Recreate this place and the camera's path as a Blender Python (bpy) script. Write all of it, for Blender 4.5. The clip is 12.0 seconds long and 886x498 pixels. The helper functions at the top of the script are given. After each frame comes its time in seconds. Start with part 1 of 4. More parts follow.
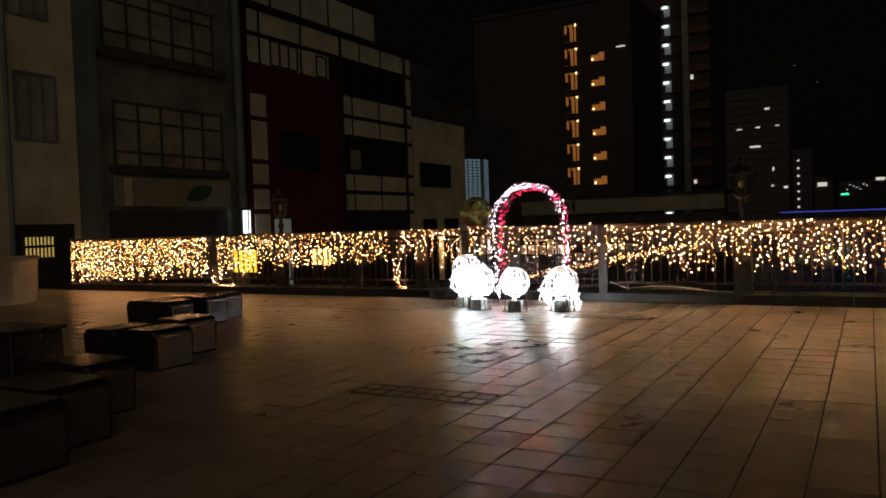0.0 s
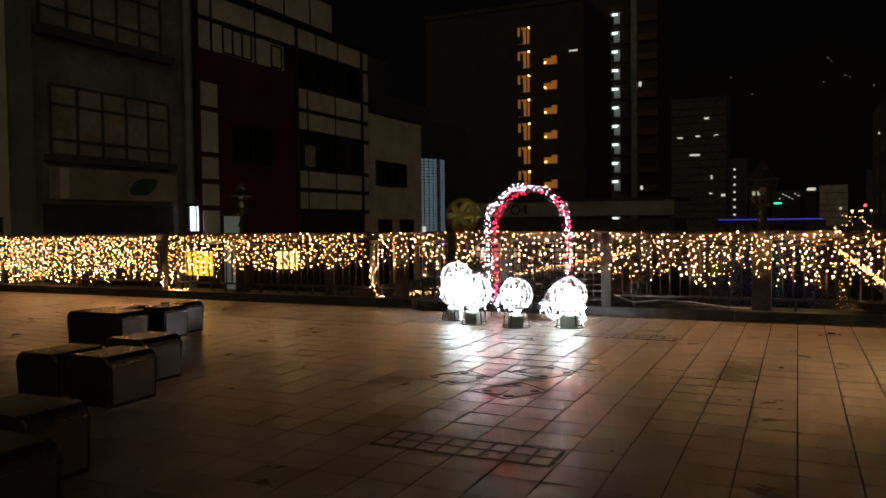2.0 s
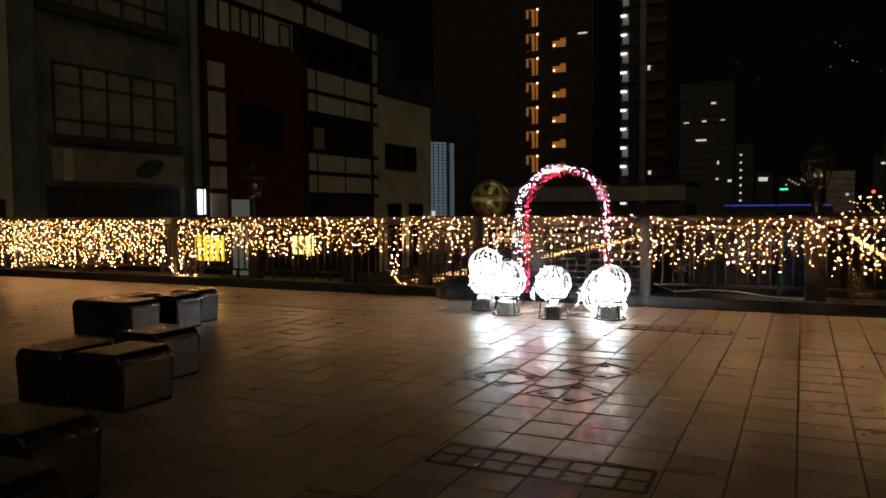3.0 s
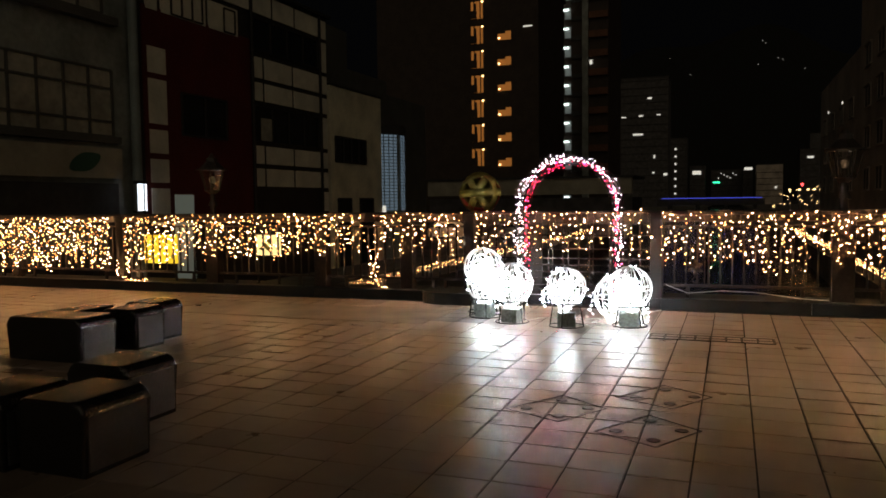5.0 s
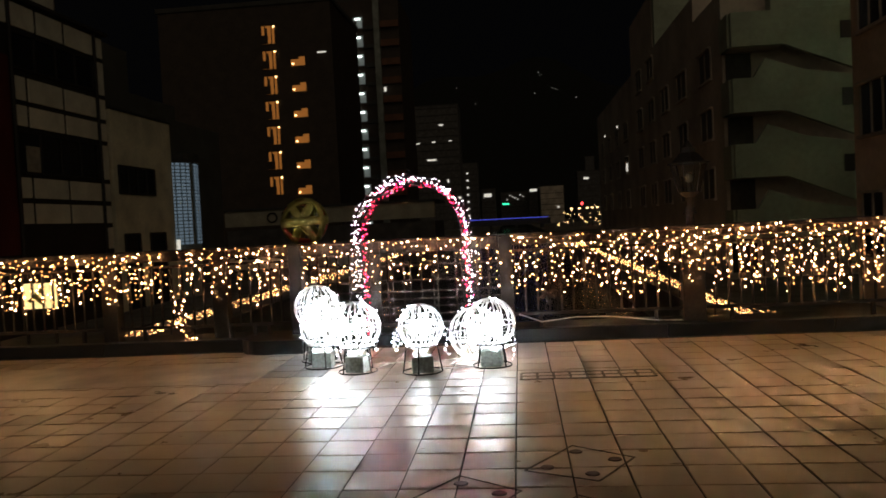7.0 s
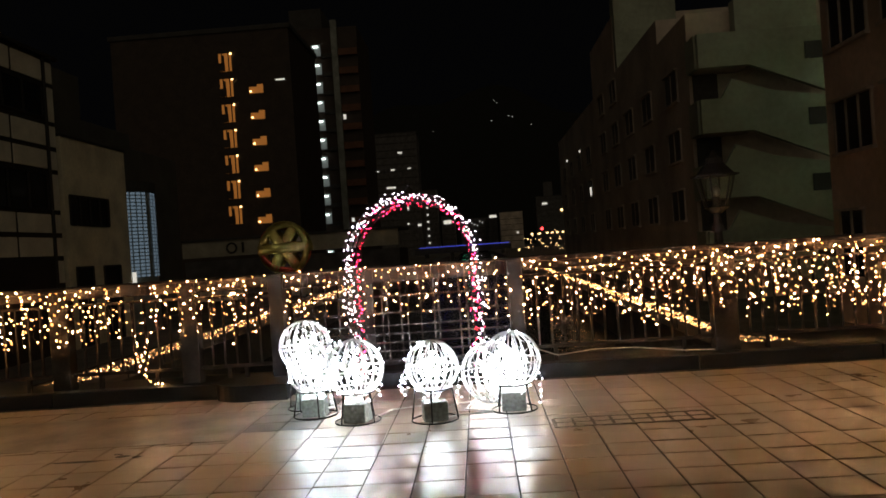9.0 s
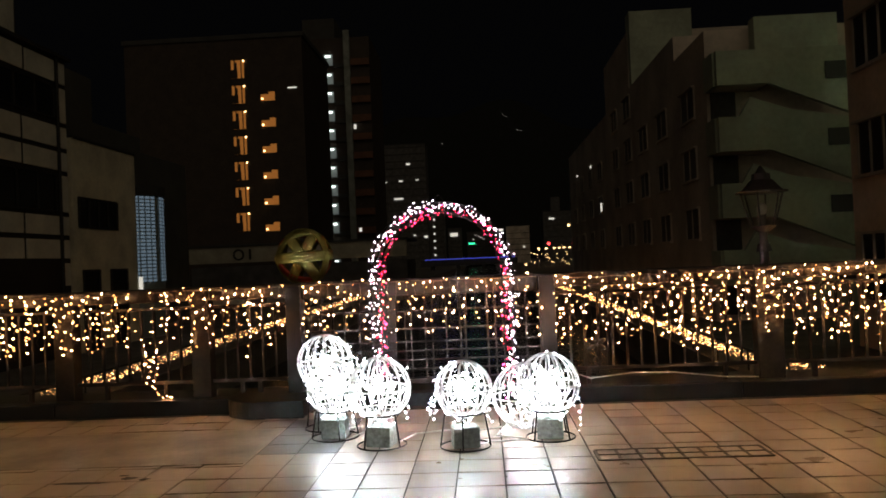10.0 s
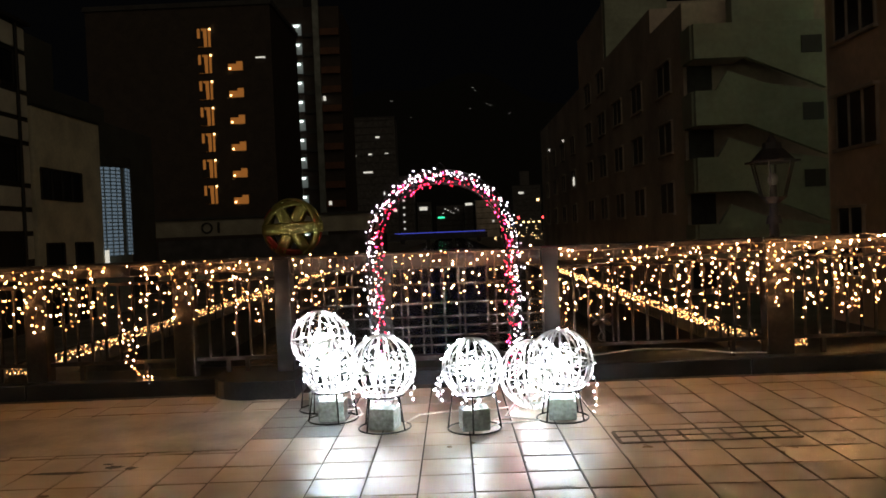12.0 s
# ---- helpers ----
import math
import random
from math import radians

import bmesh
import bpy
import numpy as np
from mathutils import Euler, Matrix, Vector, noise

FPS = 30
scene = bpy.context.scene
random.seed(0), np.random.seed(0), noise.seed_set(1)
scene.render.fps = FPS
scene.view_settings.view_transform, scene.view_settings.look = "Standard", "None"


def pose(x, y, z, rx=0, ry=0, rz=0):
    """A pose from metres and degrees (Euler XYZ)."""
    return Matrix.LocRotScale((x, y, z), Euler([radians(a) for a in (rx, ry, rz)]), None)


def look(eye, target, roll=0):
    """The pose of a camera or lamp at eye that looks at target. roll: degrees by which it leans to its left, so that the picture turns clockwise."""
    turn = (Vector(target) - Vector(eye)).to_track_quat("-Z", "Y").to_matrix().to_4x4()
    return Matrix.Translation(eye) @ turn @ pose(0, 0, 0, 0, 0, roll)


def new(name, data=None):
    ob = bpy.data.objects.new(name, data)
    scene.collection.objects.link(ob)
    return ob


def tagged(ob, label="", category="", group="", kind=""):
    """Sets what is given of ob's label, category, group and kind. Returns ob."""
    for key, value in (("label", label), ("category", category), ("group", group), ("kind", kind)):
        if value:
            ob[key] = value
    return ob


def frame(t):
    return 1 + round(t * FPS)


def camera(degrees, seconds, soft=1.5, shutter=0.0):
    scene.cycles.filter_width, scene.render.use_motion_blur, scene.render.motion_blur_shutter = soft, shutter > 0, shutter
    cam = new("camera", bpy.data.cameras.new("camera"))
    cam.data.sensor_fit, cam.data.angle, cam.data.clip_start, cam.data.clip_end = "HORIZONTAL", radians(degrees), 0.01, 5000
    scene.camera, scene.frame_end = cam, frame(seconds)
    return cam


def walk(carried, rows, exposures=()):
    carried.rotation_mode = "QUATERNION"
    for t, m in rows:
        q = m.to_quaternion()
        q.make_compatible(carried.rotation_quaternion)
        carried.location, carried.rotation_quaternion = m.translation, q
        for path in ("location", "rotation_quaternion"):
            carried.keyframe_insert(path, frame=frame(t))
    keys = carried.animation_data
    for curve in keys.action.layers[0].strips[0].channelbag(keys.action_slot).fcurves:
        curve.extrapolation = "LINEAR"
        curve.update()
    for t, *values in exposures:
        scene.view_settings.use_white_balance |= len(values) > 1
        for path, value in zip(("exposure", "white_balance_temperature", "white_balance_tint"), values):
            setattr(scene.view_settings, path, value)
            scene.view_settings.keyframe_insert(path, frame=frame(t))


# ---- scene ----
cam = camera(60.4, 12.0, soft=1.65, shutter=0.5)
METRES, EYE, TILT, LEAN, TURN = 7.0, 1.325, 0.0, 0.0, 29.3
ROWS = [
    (0.0, 0.0, 0.0, 0.0, -0.06, -1.89, 1.85),
    (0.5, -0.0261, 0.0409, 0.005, -0.97, -1.52, 1.22),
    (1.0, -0.0432, 0.0948, 0.005, -0.87, -1.7, 1.87),
    (1.5, -0.0653, 0.1384, 0.0028, -1.17, -1.98, 0.65),
    (2.0, -0.0951, 0.1858, 0.0082, -4.33, -1.94, 0.64),
    (2.5, -0.1138, 0.2438, 0.0068, -4.84, -2.52, 0.51),
    (3.0, -0.1371, 0.2887, 0.0058, -4.05, -3.08, 0.43),
    (3.5, -0.1671, 0.3296, 0.0099, -5.19, -3.55, 0.64),
    (5.5, -0.2195, 0.5009, 0.0086, -10.25, -3.08, 1.33),
    (6.0, -0.2178, 0.5467, 0.0122, -13.74, -2.4, 2.13),
    (6.5, -0.2227, 0.6014, 0.0121, -20.24, -2.33, 2.1),
    (8.5, -0.2297, 0.7597, 0.0139, -26.17, -0.8, 3.63),
    (9.0, -0.2265, 0.8049, 0.0101, -26.63, -0.15, 3.95),
    (9.5, -0.2228, 0.8402, 0.0124, -25.07, 0.41, 3.82),
    (10.0, -0.2284, 0.8743, 0.0126, -26.23, 0.8, 2.43),
    (10.5, -0.239, 0.8923, 0.0148, -29.34, 0.46, 1.93),
    (11.0, -0.2397, 0.9067, 0.0114, -29.79, -1.05, 0.85),
    (11.5, -0.2381, 0.9297, 0.0089, -29.3, -1.32, 2.23),
    (12.0, -0.2396, 0.941, 0.0112, -28.57, -1.25, 2.32),
]
walk(cam, [(t, pose(0, 0, EYE, TILT, LEAN, TURN) @ pose(METRES * x, METRES * y, METRES * z, 90 + pitch, roll, yaw)) for t, x, y, z, yaw, pitch, roll in ROWS],
     exposures=[(0.0, 0.0), (3.5, 0.04), (5.5, 0.16), (12.0, 0.16)])

# ---- night sky and an added fill light for the streets behind the walk ----
world = bpy.data.worlds.new("night")
scene.world = world
world.use_nodes = True
world.node_tree.nodes["Background"].inputs[0].default_value = (0.7, 0.7, 0.78, 1)
world.node_tree.nodes["Background"].inputs[1].default_value = 0.0014

# Unseen wide sun added to light the facades in place of street lamps.
glow = new("unseen_street_fill", bpy.data.lights.new("unseen_street_fill", "SUN"))
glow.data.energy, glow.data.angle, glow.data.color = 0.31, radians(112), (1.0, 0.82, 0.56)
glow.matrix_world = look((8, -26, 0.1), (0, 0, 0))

# unseen lamp added in the side street behind the beige building, lights stairs
side = new("stair_front_fill", bpy.data.lights.new("stair_front_fill", "POINT"))
side.data.energy, side.data.color, side.data.shadow_soft_size = 55, (0.78, 1.0, 0.62), 0.2
side.location = (13.0, 33.6, 8.0)

# ---- materials ----
def shader(name):
    m = bpy.data.materials.new(name)
    m.use_nodes = True
    return m, m.node_tree, m.node_tree.nodes["Principled BSDF"]


def tint(c, k):
    return (min(1, c[0] * k), min(1, c[1] * k), min(1, c[2] * k), 1)


def surface(name, colour, rough=0.7, metal=0.0, grain=30.0, vary=0.25, stain=0.3, bump=0.2, stain_scale=0.8):
    """Base colour with fine grain and large stains, and a fine relief."""
    m, nt, b = shader(name)
    n, l = nt.nodes, nt.links
    co = n.new("ShaderNodeTexCoord")
    fine, wide = n.new("ShaderNodeTexNoise"), n.new("ShaderNodeTexNoise")
    fine.inputs["Scale"].default_value, fine.inputs["Detail"].default_value = grain, 6
    wide.inputs["Scale"].default_value, wide.inputs["Detail"].default_value = stain_scale, 8
    for t in (fine, wide):
        l.new(co.outputs["Object"], t.inputs["Vector"])
    r1, r2 = n.new("ShaderNodeValToRGB"), n.new("ShaderNodeValToRGB")
    r1.color_ramp.elements[0].position, r1.color_ramp.elements[1].position = 0.3, 0.7
    r1.color_ramp.elements[0].color, r1.color_ramp.elements[1].color = tint(colour, 1 - vary), tint(colour, 1 + vary)
    r2.color_ramp.elements[0].position, r2.color_ramp.elements[1].position = 0.35, 0.65
    r2.color_ramp.elements[0].color, r2.color_ramp.elements[1].color = (1 - stain, 1 - stain, 1 - stain, 1), (1, 1, 1, 1)
    l.new(fine.outputs[0], r1.inputs[0])
    l.new(wide.outputs[0], r2.inputs[0])
    mix = n.new("ShaderNodeMix")
    mix.data_type, mix.blend_type = "RGBA", "MULTIPLY"
    mix.inputs[0].default_value = 1
    l.new(r1.outputs[0], mix.inputs[6])
    l.new(r2.outputs[0], mix.inputs[7])
    l.new(mix.outputs[2], b.inputs["Base Color"])
    bp = n.new("ShaderNodeBump")
    bp.inputs["Strength"].default_value, bp.inputs["Distance"].default_value = bump, 0.01
    l.new(fine.outputs[0], bp.inputs["Height"])
    l.new(bp.outputs[0], b.inputs["Normal"])
    b.inputs["Roughness"].default_value, b.inputs["Metallic"].default_value = rough, metal
    return m


def lit(name, colour, strength, sampling="AUTO"):
    m, nt, b = shader(name)
    b.inputs["Base Color"].default_value = tint(colour, 0.3)
    b.inputs["Emission Color"].default_value = (*colour, 1)
    b.inputs["Emission Strength"].default_value = strength
    m.cycles.emission_sampling = sampling
    return m


def bulb(name, colour, least, most, power, pale=None):
    """Bulbs of uneven brightness: each its own strength between least and most."""
    m = lit(name, colour, most)
    n, l = m.node_tree.nodes, m.node_tree.links
    geo, pw, mul = n.new("ShaderNodeNewGeometry"), n.new("ShaderNodeMath"), n.new("ShaderNodeMath")
    pw.operation, mul.operation = "POWER", "MULTIPLY_ADD"
    pw.inputs[1].default_value, mul.inputs[1].default_value, mul.inputs[2].default_value = power, most - least, least
    l.new(geo.outputs["Random Per Island"], pw.inputs[0])
    l.new(pw.outputs[0], mul.inputs[0])
    l.new(mul.outputs[0], n["Principled BSDF"].inputs["Emission Strength"])
    if pale:
        mix = n.new("ShaderNodeMix")
        mix.data_type = "RGBA"
        mix.inputs[6].default_value, mix.inputs[7].default_value = (*colour, 1), (*pale, 1)
        l.new(geo.outputs["Random Per Island"], mix.inputs[0])
        l.new(mix.outputs[2], n["Principled BSDF"].inputs["Emission Color"])
    return m


def clear_glass(name):
    """Thin panes: mostly see-through, with a clear reflection."""
    m = bpy.data.materials.new(name)
    m.use_nodes = True
    n, l = m.node_tree.nodes, m.node_tree.links
    n.remove(n["Principled BSDF"])
    see, gloss, mix = n.new("ShaderNodeBsdfTransparent"), n.new("ShaderNodeBsdfGlossy"), n.new("ShaderNodeMixShader")
    see.inputs[0].default_value = (0.93, 0.91, 0.86, 1)
    gloss.inputs["Roughness"].default_value = 0.12
    mix.inputs[0].default_value = 0.1
    l.new(see.outputs[0], mix.inputs[1])
    l.new(gloss.outputs[0], mix.inputs[2])
    l.new(mix.outputs[0], n["Material Output"].inputs[0])
    return m


def tile_material():
    """Glazed beige paving tile: each piece its own shade, with dirt and worn gloss."""
    m, nt, b = shader("paving_tile")
    n, l = nt.nodes, nt.links
    co, ob, geo = n.new("ShaderNodeNewGeometry"), n.new("ShaderNodeObjectInfo"), n.new("ShaderNodeNewGeometry")
    add = n.new("ShaderNodeMath")
    add.operation = "ADD"
    l.new(ob.outputs["Random"], add.inputs[0])
    l.new(geo.outputs["Random Per Island"], add.inputs[1])
    fr = n.new("ShaderNodeMath")
    fr.operation = "FRACT"
    l.new(add.outputs[0], fr.inputs[0])
    shade = n.new("ShaderNodeValToRGB")
    e = shade.color_ramp.elements
    e[0].position, e[0].color = 0.0, (0.25, 0.194, 0.146, 1)
    e[1].position, e[1].color = 1.0, (0.42, 0.333, 0.26, 1)
    mid = e.new(0.25)
    mid.color = (0.365, 0.288, 0.222, 1)
    l.new(fr.outputs[0], shade.inputs[0])
    dirt, fine, wear = n.new("ShaderNodeTexNoise"), n.new("ShaderNodeTexNoise"), n.new("ShaderNodeTexNoise")
    for t, s, d in ((dirt, 0.8, 3), (fine, 42, 5), (wear, 5.5, 4)):
        t.inputs["Scale"].default_value, t.inputs["Detail"].default_value = s, d
        l.new(co.outputs["Position"], t.inputs["Vector"])
    rd = n.new("ShaderNodeValToRGB")
    rd.color_ramp.elements[0].position, rd.color_ramp.elements[0].color = 0.25, (0.68, 0.64, 0.6, 1)
    rd.color_ramp.elements[1].position, rd.color_ramp.elements[1].color = 0.58, (1, 1, 1, 1)
    l.new(dirt.outputs[0], rd.inputs[0])
    rw = n.new("ShaderNodeValToRGB")
    rw.color_ramp.elements[0].position, rw.color_ramp.elements[0].color = 0.28, (0.93, 0.92, 0.91, 1)
    rw.color_ramp.elements[1].position, rw.color_ramp.elements[1].color = 0.6, (1, 1, 1, 1)
    l.new(wear.outputs[0], rw.inputs[0])
    m1, m2 = n.new("ShaderNodeMix"), n.new("ShaderNodeMix")
    for x in (m1, m2):
        x.data_type, x.blend_type = "RGBA", "MULTIPLY"
        x.inputs[0].default_value = 1
    l.new(shade.outputs[0], m1.inputs[6])
    l.new(rd.outputs[0], m1.inputs[7])
    l.new(m1.outputs[2], m2.inputs[6])
    l.new(rw.outputs[0], m2.inputs[7])
    l.new(m2.outputs[2], b.inputs["Base Color"])
    rr = n.new("ShaderNodeMapRange")
    rr.inputs[3].default_value, rr.inputs[4].default_value = 0.4, 0.27
    l.new(wear.outputs[0], rr.inputs[0])
    gl, ra_ = n.new("ShaderNodeMath"), n.new("ShaderNodeMath")
    gl.operation, ra_.operation = "MULTIPLY_ADD", "ADD"
    gl.inputs[1].default_value, gl.inputs[2].default_value = 0.1, -0.05
    l.new(fr.outputs[0], gl.inputs[0])
    l.new(gl.outputs[0], ra_.inputs[0])
    l.new(rr.outputs[0], ra_.inputs[1])
    l.new(ra_.outputs[0], b.inputs["Roughness"])
    b.inputs["Specular IOR Level"].default_value = 1.0
    bp = n.new("ShaderNodeBump")
    bp.inputs["Strength"].default_value, bp.inputs["Distance"].default_value = 0.25, 0.004
    l.new(fine.outputs[0], bp.inputs["Height"])
    l.new(bp.outputs[0], b.inputs["Normal"])
    return m


def water_material():
    m, nt, b = shader("river_water")
    n, l = nt.nodes, nt.links
    b.inputs["Base Color"].default_value = (0.012, 0.016, 0.014, 1)
    b.inputs["Roughness"].default_value = 0.08
    co, wave = n.new("ShaderNodeTexCoord"), n.new("ShaderNodeTexNoise")
    mp = n.new("ShaderNodeMapping")
    mp.inputs["Scale"].default_value = (0.8, 2.6, 1)
    wave.inputs["Scale"].default_value, wave.inputs["Detail"].default_value = 1.6, 3
    l.new(co.outputs["Object"], mp.inputs[0])
    l.new(mp.outputs[0], wave.inputs["Vector"])
    bp = n.new("ShaderNodeBump")
    bp.inputs["Strength"].default_value, bp.inputs["Distance"].default_value = 0.6, 0.09
    l.new(wave.outputs[0], bp.inputs["Height"])
    l.new(bp.outputs[0], b.inputs["Normal"])
    return m


TILE = tile_material()
WATER = water_material()
MORTAR = surface("mortar_joint", (0.05, 0.042, 0.035), 0.9, grain=60)
CEMENT = surface("smooth_cement_patch", (0.40, 0.34, 0.28), 0.4, grain=25, vary=0.08, stain=0.45, bump=0.1, stain_scale=2.2)
GRIME = surface("dark_worn_mark", (0.11, 0.092, 0.08), 0.8, grain=30)
KERB = surface("dark_granite_kerb", (0.018, 0.021, 0.022), 0.35, grain=70, vary=0.35)
LEDGE = surface("grey_concrete_ledge", (0.13, 0.12, 0.105), 0.7, grain=40)
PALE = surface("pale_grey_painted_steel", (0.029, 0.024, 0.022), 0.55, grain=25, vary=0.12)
# Warm tone of RAIL and BRONZE carries the orange haze round the bulbs.
RAIL = surface("haze_warmed_railing_paint", (0.042, 0.031, 0.023), 0.55, grain=30)
BRONZE = surface("dark_bronze_paint", (0.045, 0.036, 0.029), 0.45, 0.3, grain=30)
STOOL = surface("black_polished_stone", (0.02, 0.018, 0.016), 0.22, grain=60, vary=0.3, bump=0.12)
# Lighter than the stool body, for both end faces.
STOOLEND = surface("grey_end_stone", (0.045, 0.044, 0.043), 0.42, grain=45, vary=0.2, stain=0.4, stain_scale=5)
CABLE = surface("black_cable", (0.02, 0.02, 0.02), 0.6)
# Cable colour lightened to imitate the glow between the bulbs.
STRAND = surface("glow_toned_strand", (0.14, 0.105, 0.07), 0.5)
# Redder copy of the brown wall; orange street light is put into its colour.
STREETLITWALL = surface("street_lit_brown_wall", (0.15, 0.062, 0.03), 0.75, grain=3, vary=0.15)
WHITECABLE = surface("white_cable", (0.7, 0.7, 0.66), 0.5)
WIRE = surface("white_coated_wire", (0.8, 0.8, 0.8), 0.45, vary=0.05)
STAND = surface("black_steel_rod", (0.03, 0.03, 0.03), 0.45, 0.5)
BLOCK = surface("grey_concrete_block", (0.30, 0.34, 0.32), 0.85, grain=35, vary=0.3, bump=0.5)
CREAM = surface("cream_rendered_wall", (0.78, 0.73, 0.56), 0.8, grain=6, vary=0.08, stain=0.3)
GREYWALL = surface("grey_rendered_wall", (0.27, 0.29, 0.27), 0.85, grain=5, vary=0.15, stain=0.4)
# Plain dark tone for walls and roofs, and for sheets standing in for shade.
DARKWALL = surface("dark_wall_and_recess", (0.05, 0.048, 0.045), 0.85, grain=5, vary=0.2)
PANEL = surface("off_white_panel", (0.76, 0.73, 0.62), 0.7, grain=8, vary=0.06, stain=0.25)
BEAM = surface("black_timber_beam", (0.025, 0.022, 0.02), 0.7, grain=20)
REDWALL = surface("dark_red_corrugated_wall", (0.11, 0.014, 0.012), 0.6, grain=10, vary=0.15)
GLASS = surface("dark_window_glass", (0.02, 0.022, 0.024), 0.12, grain=2, vary=0.1, bump=0.02)
CURTAIN = surface("curtained_window_glass", (0.42, 0.40, 0.33), 0.4, grain=4, vary=0.2, stain=0.4)
BEIGE = surface("dull_beige_render", (0.7, 0.55, 0.43), 0.8, grain=5, vary=0.1, stain=0.3, stain_scale=0.4)
BROWNWALL = surface("brown_tiled_wall", (0.045, 0.03, 0.021), 0.75, grain=3, vary=0.15)
# Green cast of the street light is put into this concrete's colour.
GREENLITWALL = surface("green_lit_concrete", (0.36, 0.40, 0.31), 0.85, grain=4, vary=0.1, stain=0.35, stain_scale=0.35)
RIVERWALL = surface("stained_river_facade", (0.56, 0.48, 0.40), 0.85, grain=4, vary=0.12, stain=0.4, stain_scale=0.3)
FARWALL = surface("far_dark_wall", (0.09, 0.085, 0.085), 0.9, grain=1)
BANK = surface("bank_concrete", (0.2, 0.18, 0.155), 0.85, grain=8, vary=0.2, stain=0.4)
HILLWOOD = surface("dark_hill_wood", (0.01, 0.011, 0.01), 1.0, grain=1)
EARTH = surface("dark_ground", (0.05, 0.05, 0.048), 0.95, grain=2)
SIGN = surface("faded_sign_board", (0.40, 0.37, 0.29), 0.6, grain=5, vary=0.08, stain=0.3)
LEAF = surface("green_leaf_sign_paint", (0.03, 0.10, 0.06), 0.6)
PIPE = surface("blue_grey_downpipe", (0.22, 0.26, 0.26), 0.5)
INLAY = surface("worn_brown_inlay", (0.075, 0.058, 0.046), 0.6, grain=30, vary=0.5)
GRATEIRON = surface("rusty_brown_iron", (0.10, 0.078, 0.06), 0.6, grain=30, vary=0.3)
OLIVE = surface("olive_yellow_band", (0.3, 0.27, 0.06), 0.5, grain=20, vary=0.15)
ORANGE = surface("red_orange_band", (0.45, 0.07, 0.04), 0.5, grain=20, vary=0.15)
LANTERNGLASS = clear_glass("clear_lantern_glass")
FITTING = surface("white_lamp_fitting", (0.55, 0.52, 0.46), 0.3, vary=0.1)
FRAMEGREY = surface("weathered_grey_window_frame", (0.09, 0.09, 0.08), 0.7, grain=20)
# Darker copy of the paving, paints the shaded patch beside the plinth.
SHADETILE = surface("shaded_paving_tile", (0.17, 0.16, 0.15), 0.4, grain=35, vary=0.15, stain=0.3, stain_scale=2)
DOORDIM = lit("dim_door_glass", (0.75, 0.85, 0.7), 0.07, "NONE")
WARM = bulb("warm_white_bulb", (1.0, 0.39, 0.1), 6, 230, 2.9, (1.0, 0.5, 0.2))
# Left curtains: bulbs dimmed and enlarged to suit the camera's distant view.
WARMLEFT = bulb("warm_white_left_bulb", (1.0, 0.39, 0.1), 3, 58, 2.8, (1.0, 0.5, 0.2))
WARMFAR = bulb("warm_white_far_bulb", (1.0, 0.46, 0.15), 1.5, 24, 2.6)
COLD = bulb("cool_white_bulb", (0.84, 0.95, 1.0), 20, 350, 1.8)
ARCHWHITE = bulb("arch_white_bulb", (1.0, 0.84, 0.96), 4, 140, 3.4)
ARCHRED = bulb("arch_red_bulb", (1.0, 0.012, 0.05), 2, 70, 3.0)
CORRIDOR = lit("corridor_tube", (0.9, 1.0, 0.96), 2.8)
# Glowing sheets stand in for walls lit by the landing and corridor lamps.
LANDINGGLOW = lit("landing_glow_sheet", (0.75, 0.86, 0.82), 0.07, "NONE")
AMBERGLOW = lit("amber_glow_sheet", (1.0, 0.36, 0.07), 0.2, "NONE")
AMBER = lit("amber_lamp", (1.0, 0.62, 0.25), 4)
GLASSLIT = lit("lit_glass_block", (0.45, 0.62, 0.78), 0.17, "NONE")
DOORLIT = lit("lit_door_glass", (0.85, 0.92, 1.0), 1.6)
LOUVER = lit("lit_louver", (1.0, 0.7, 0.2), 0.36, "NONE")
YELLOW = lit("lit_yellow_sheet", (1.0, 0.66, 0.03), 0.85)
CREAMLIT = lit("lit_cream_sheet", (1.0, 0.82, 0.35), 1.0)
FARWIN = lit("far_window_light", (1.0, 0.95, 0.82), 0.6)
BLUE = lit("blue_bridge_light", (0.12, 0.15, 1.0), 0.4)
REDLAMP = lit("red_signal", (1.0, 0.05, 0.05), 5)
GREENLAMP = lit("green_sign", (0.05, 1.0, 0.45), 1.6)


# ---- mesh helpers ----
def box(bm, x0, x1, y0, y1, z0, z1, bevel=0.0, seg=2):
    r = bmesh.ops.create_cube(bm, size=1, matrix=Matrix.LocRotScale(((x0 + x1) / 2, (y0 + y1) / 2, (z0 + z1) / 2), None, (abs(x1 - x0), abs(y1 - y0), abs(z1 - z0))))
    if bevel:
        edges = list({e for v in r["verts"] for e in v.link_edges})
        bmesh.ops.bevel(bm, geom=edges, offset=bevel, segments=seg, affect="EDGES", profile=0.5)
    return bm


def rod(bm, p, q, r, seg=8, r2=None):
    p, q = Vector(p), Vector(q)
    d = q - p
    m = Matrix.Translation((p + q) / 2) @ d.to_track_quat("Z", "Y").to_matrix().to_4x4()
    bmesh.ops.create_cone(bm, cap_ends=True, segments=seg, radius1=r, radius2=r if r2 is None else r2, depth=d.length, matrix=m)
    return bm


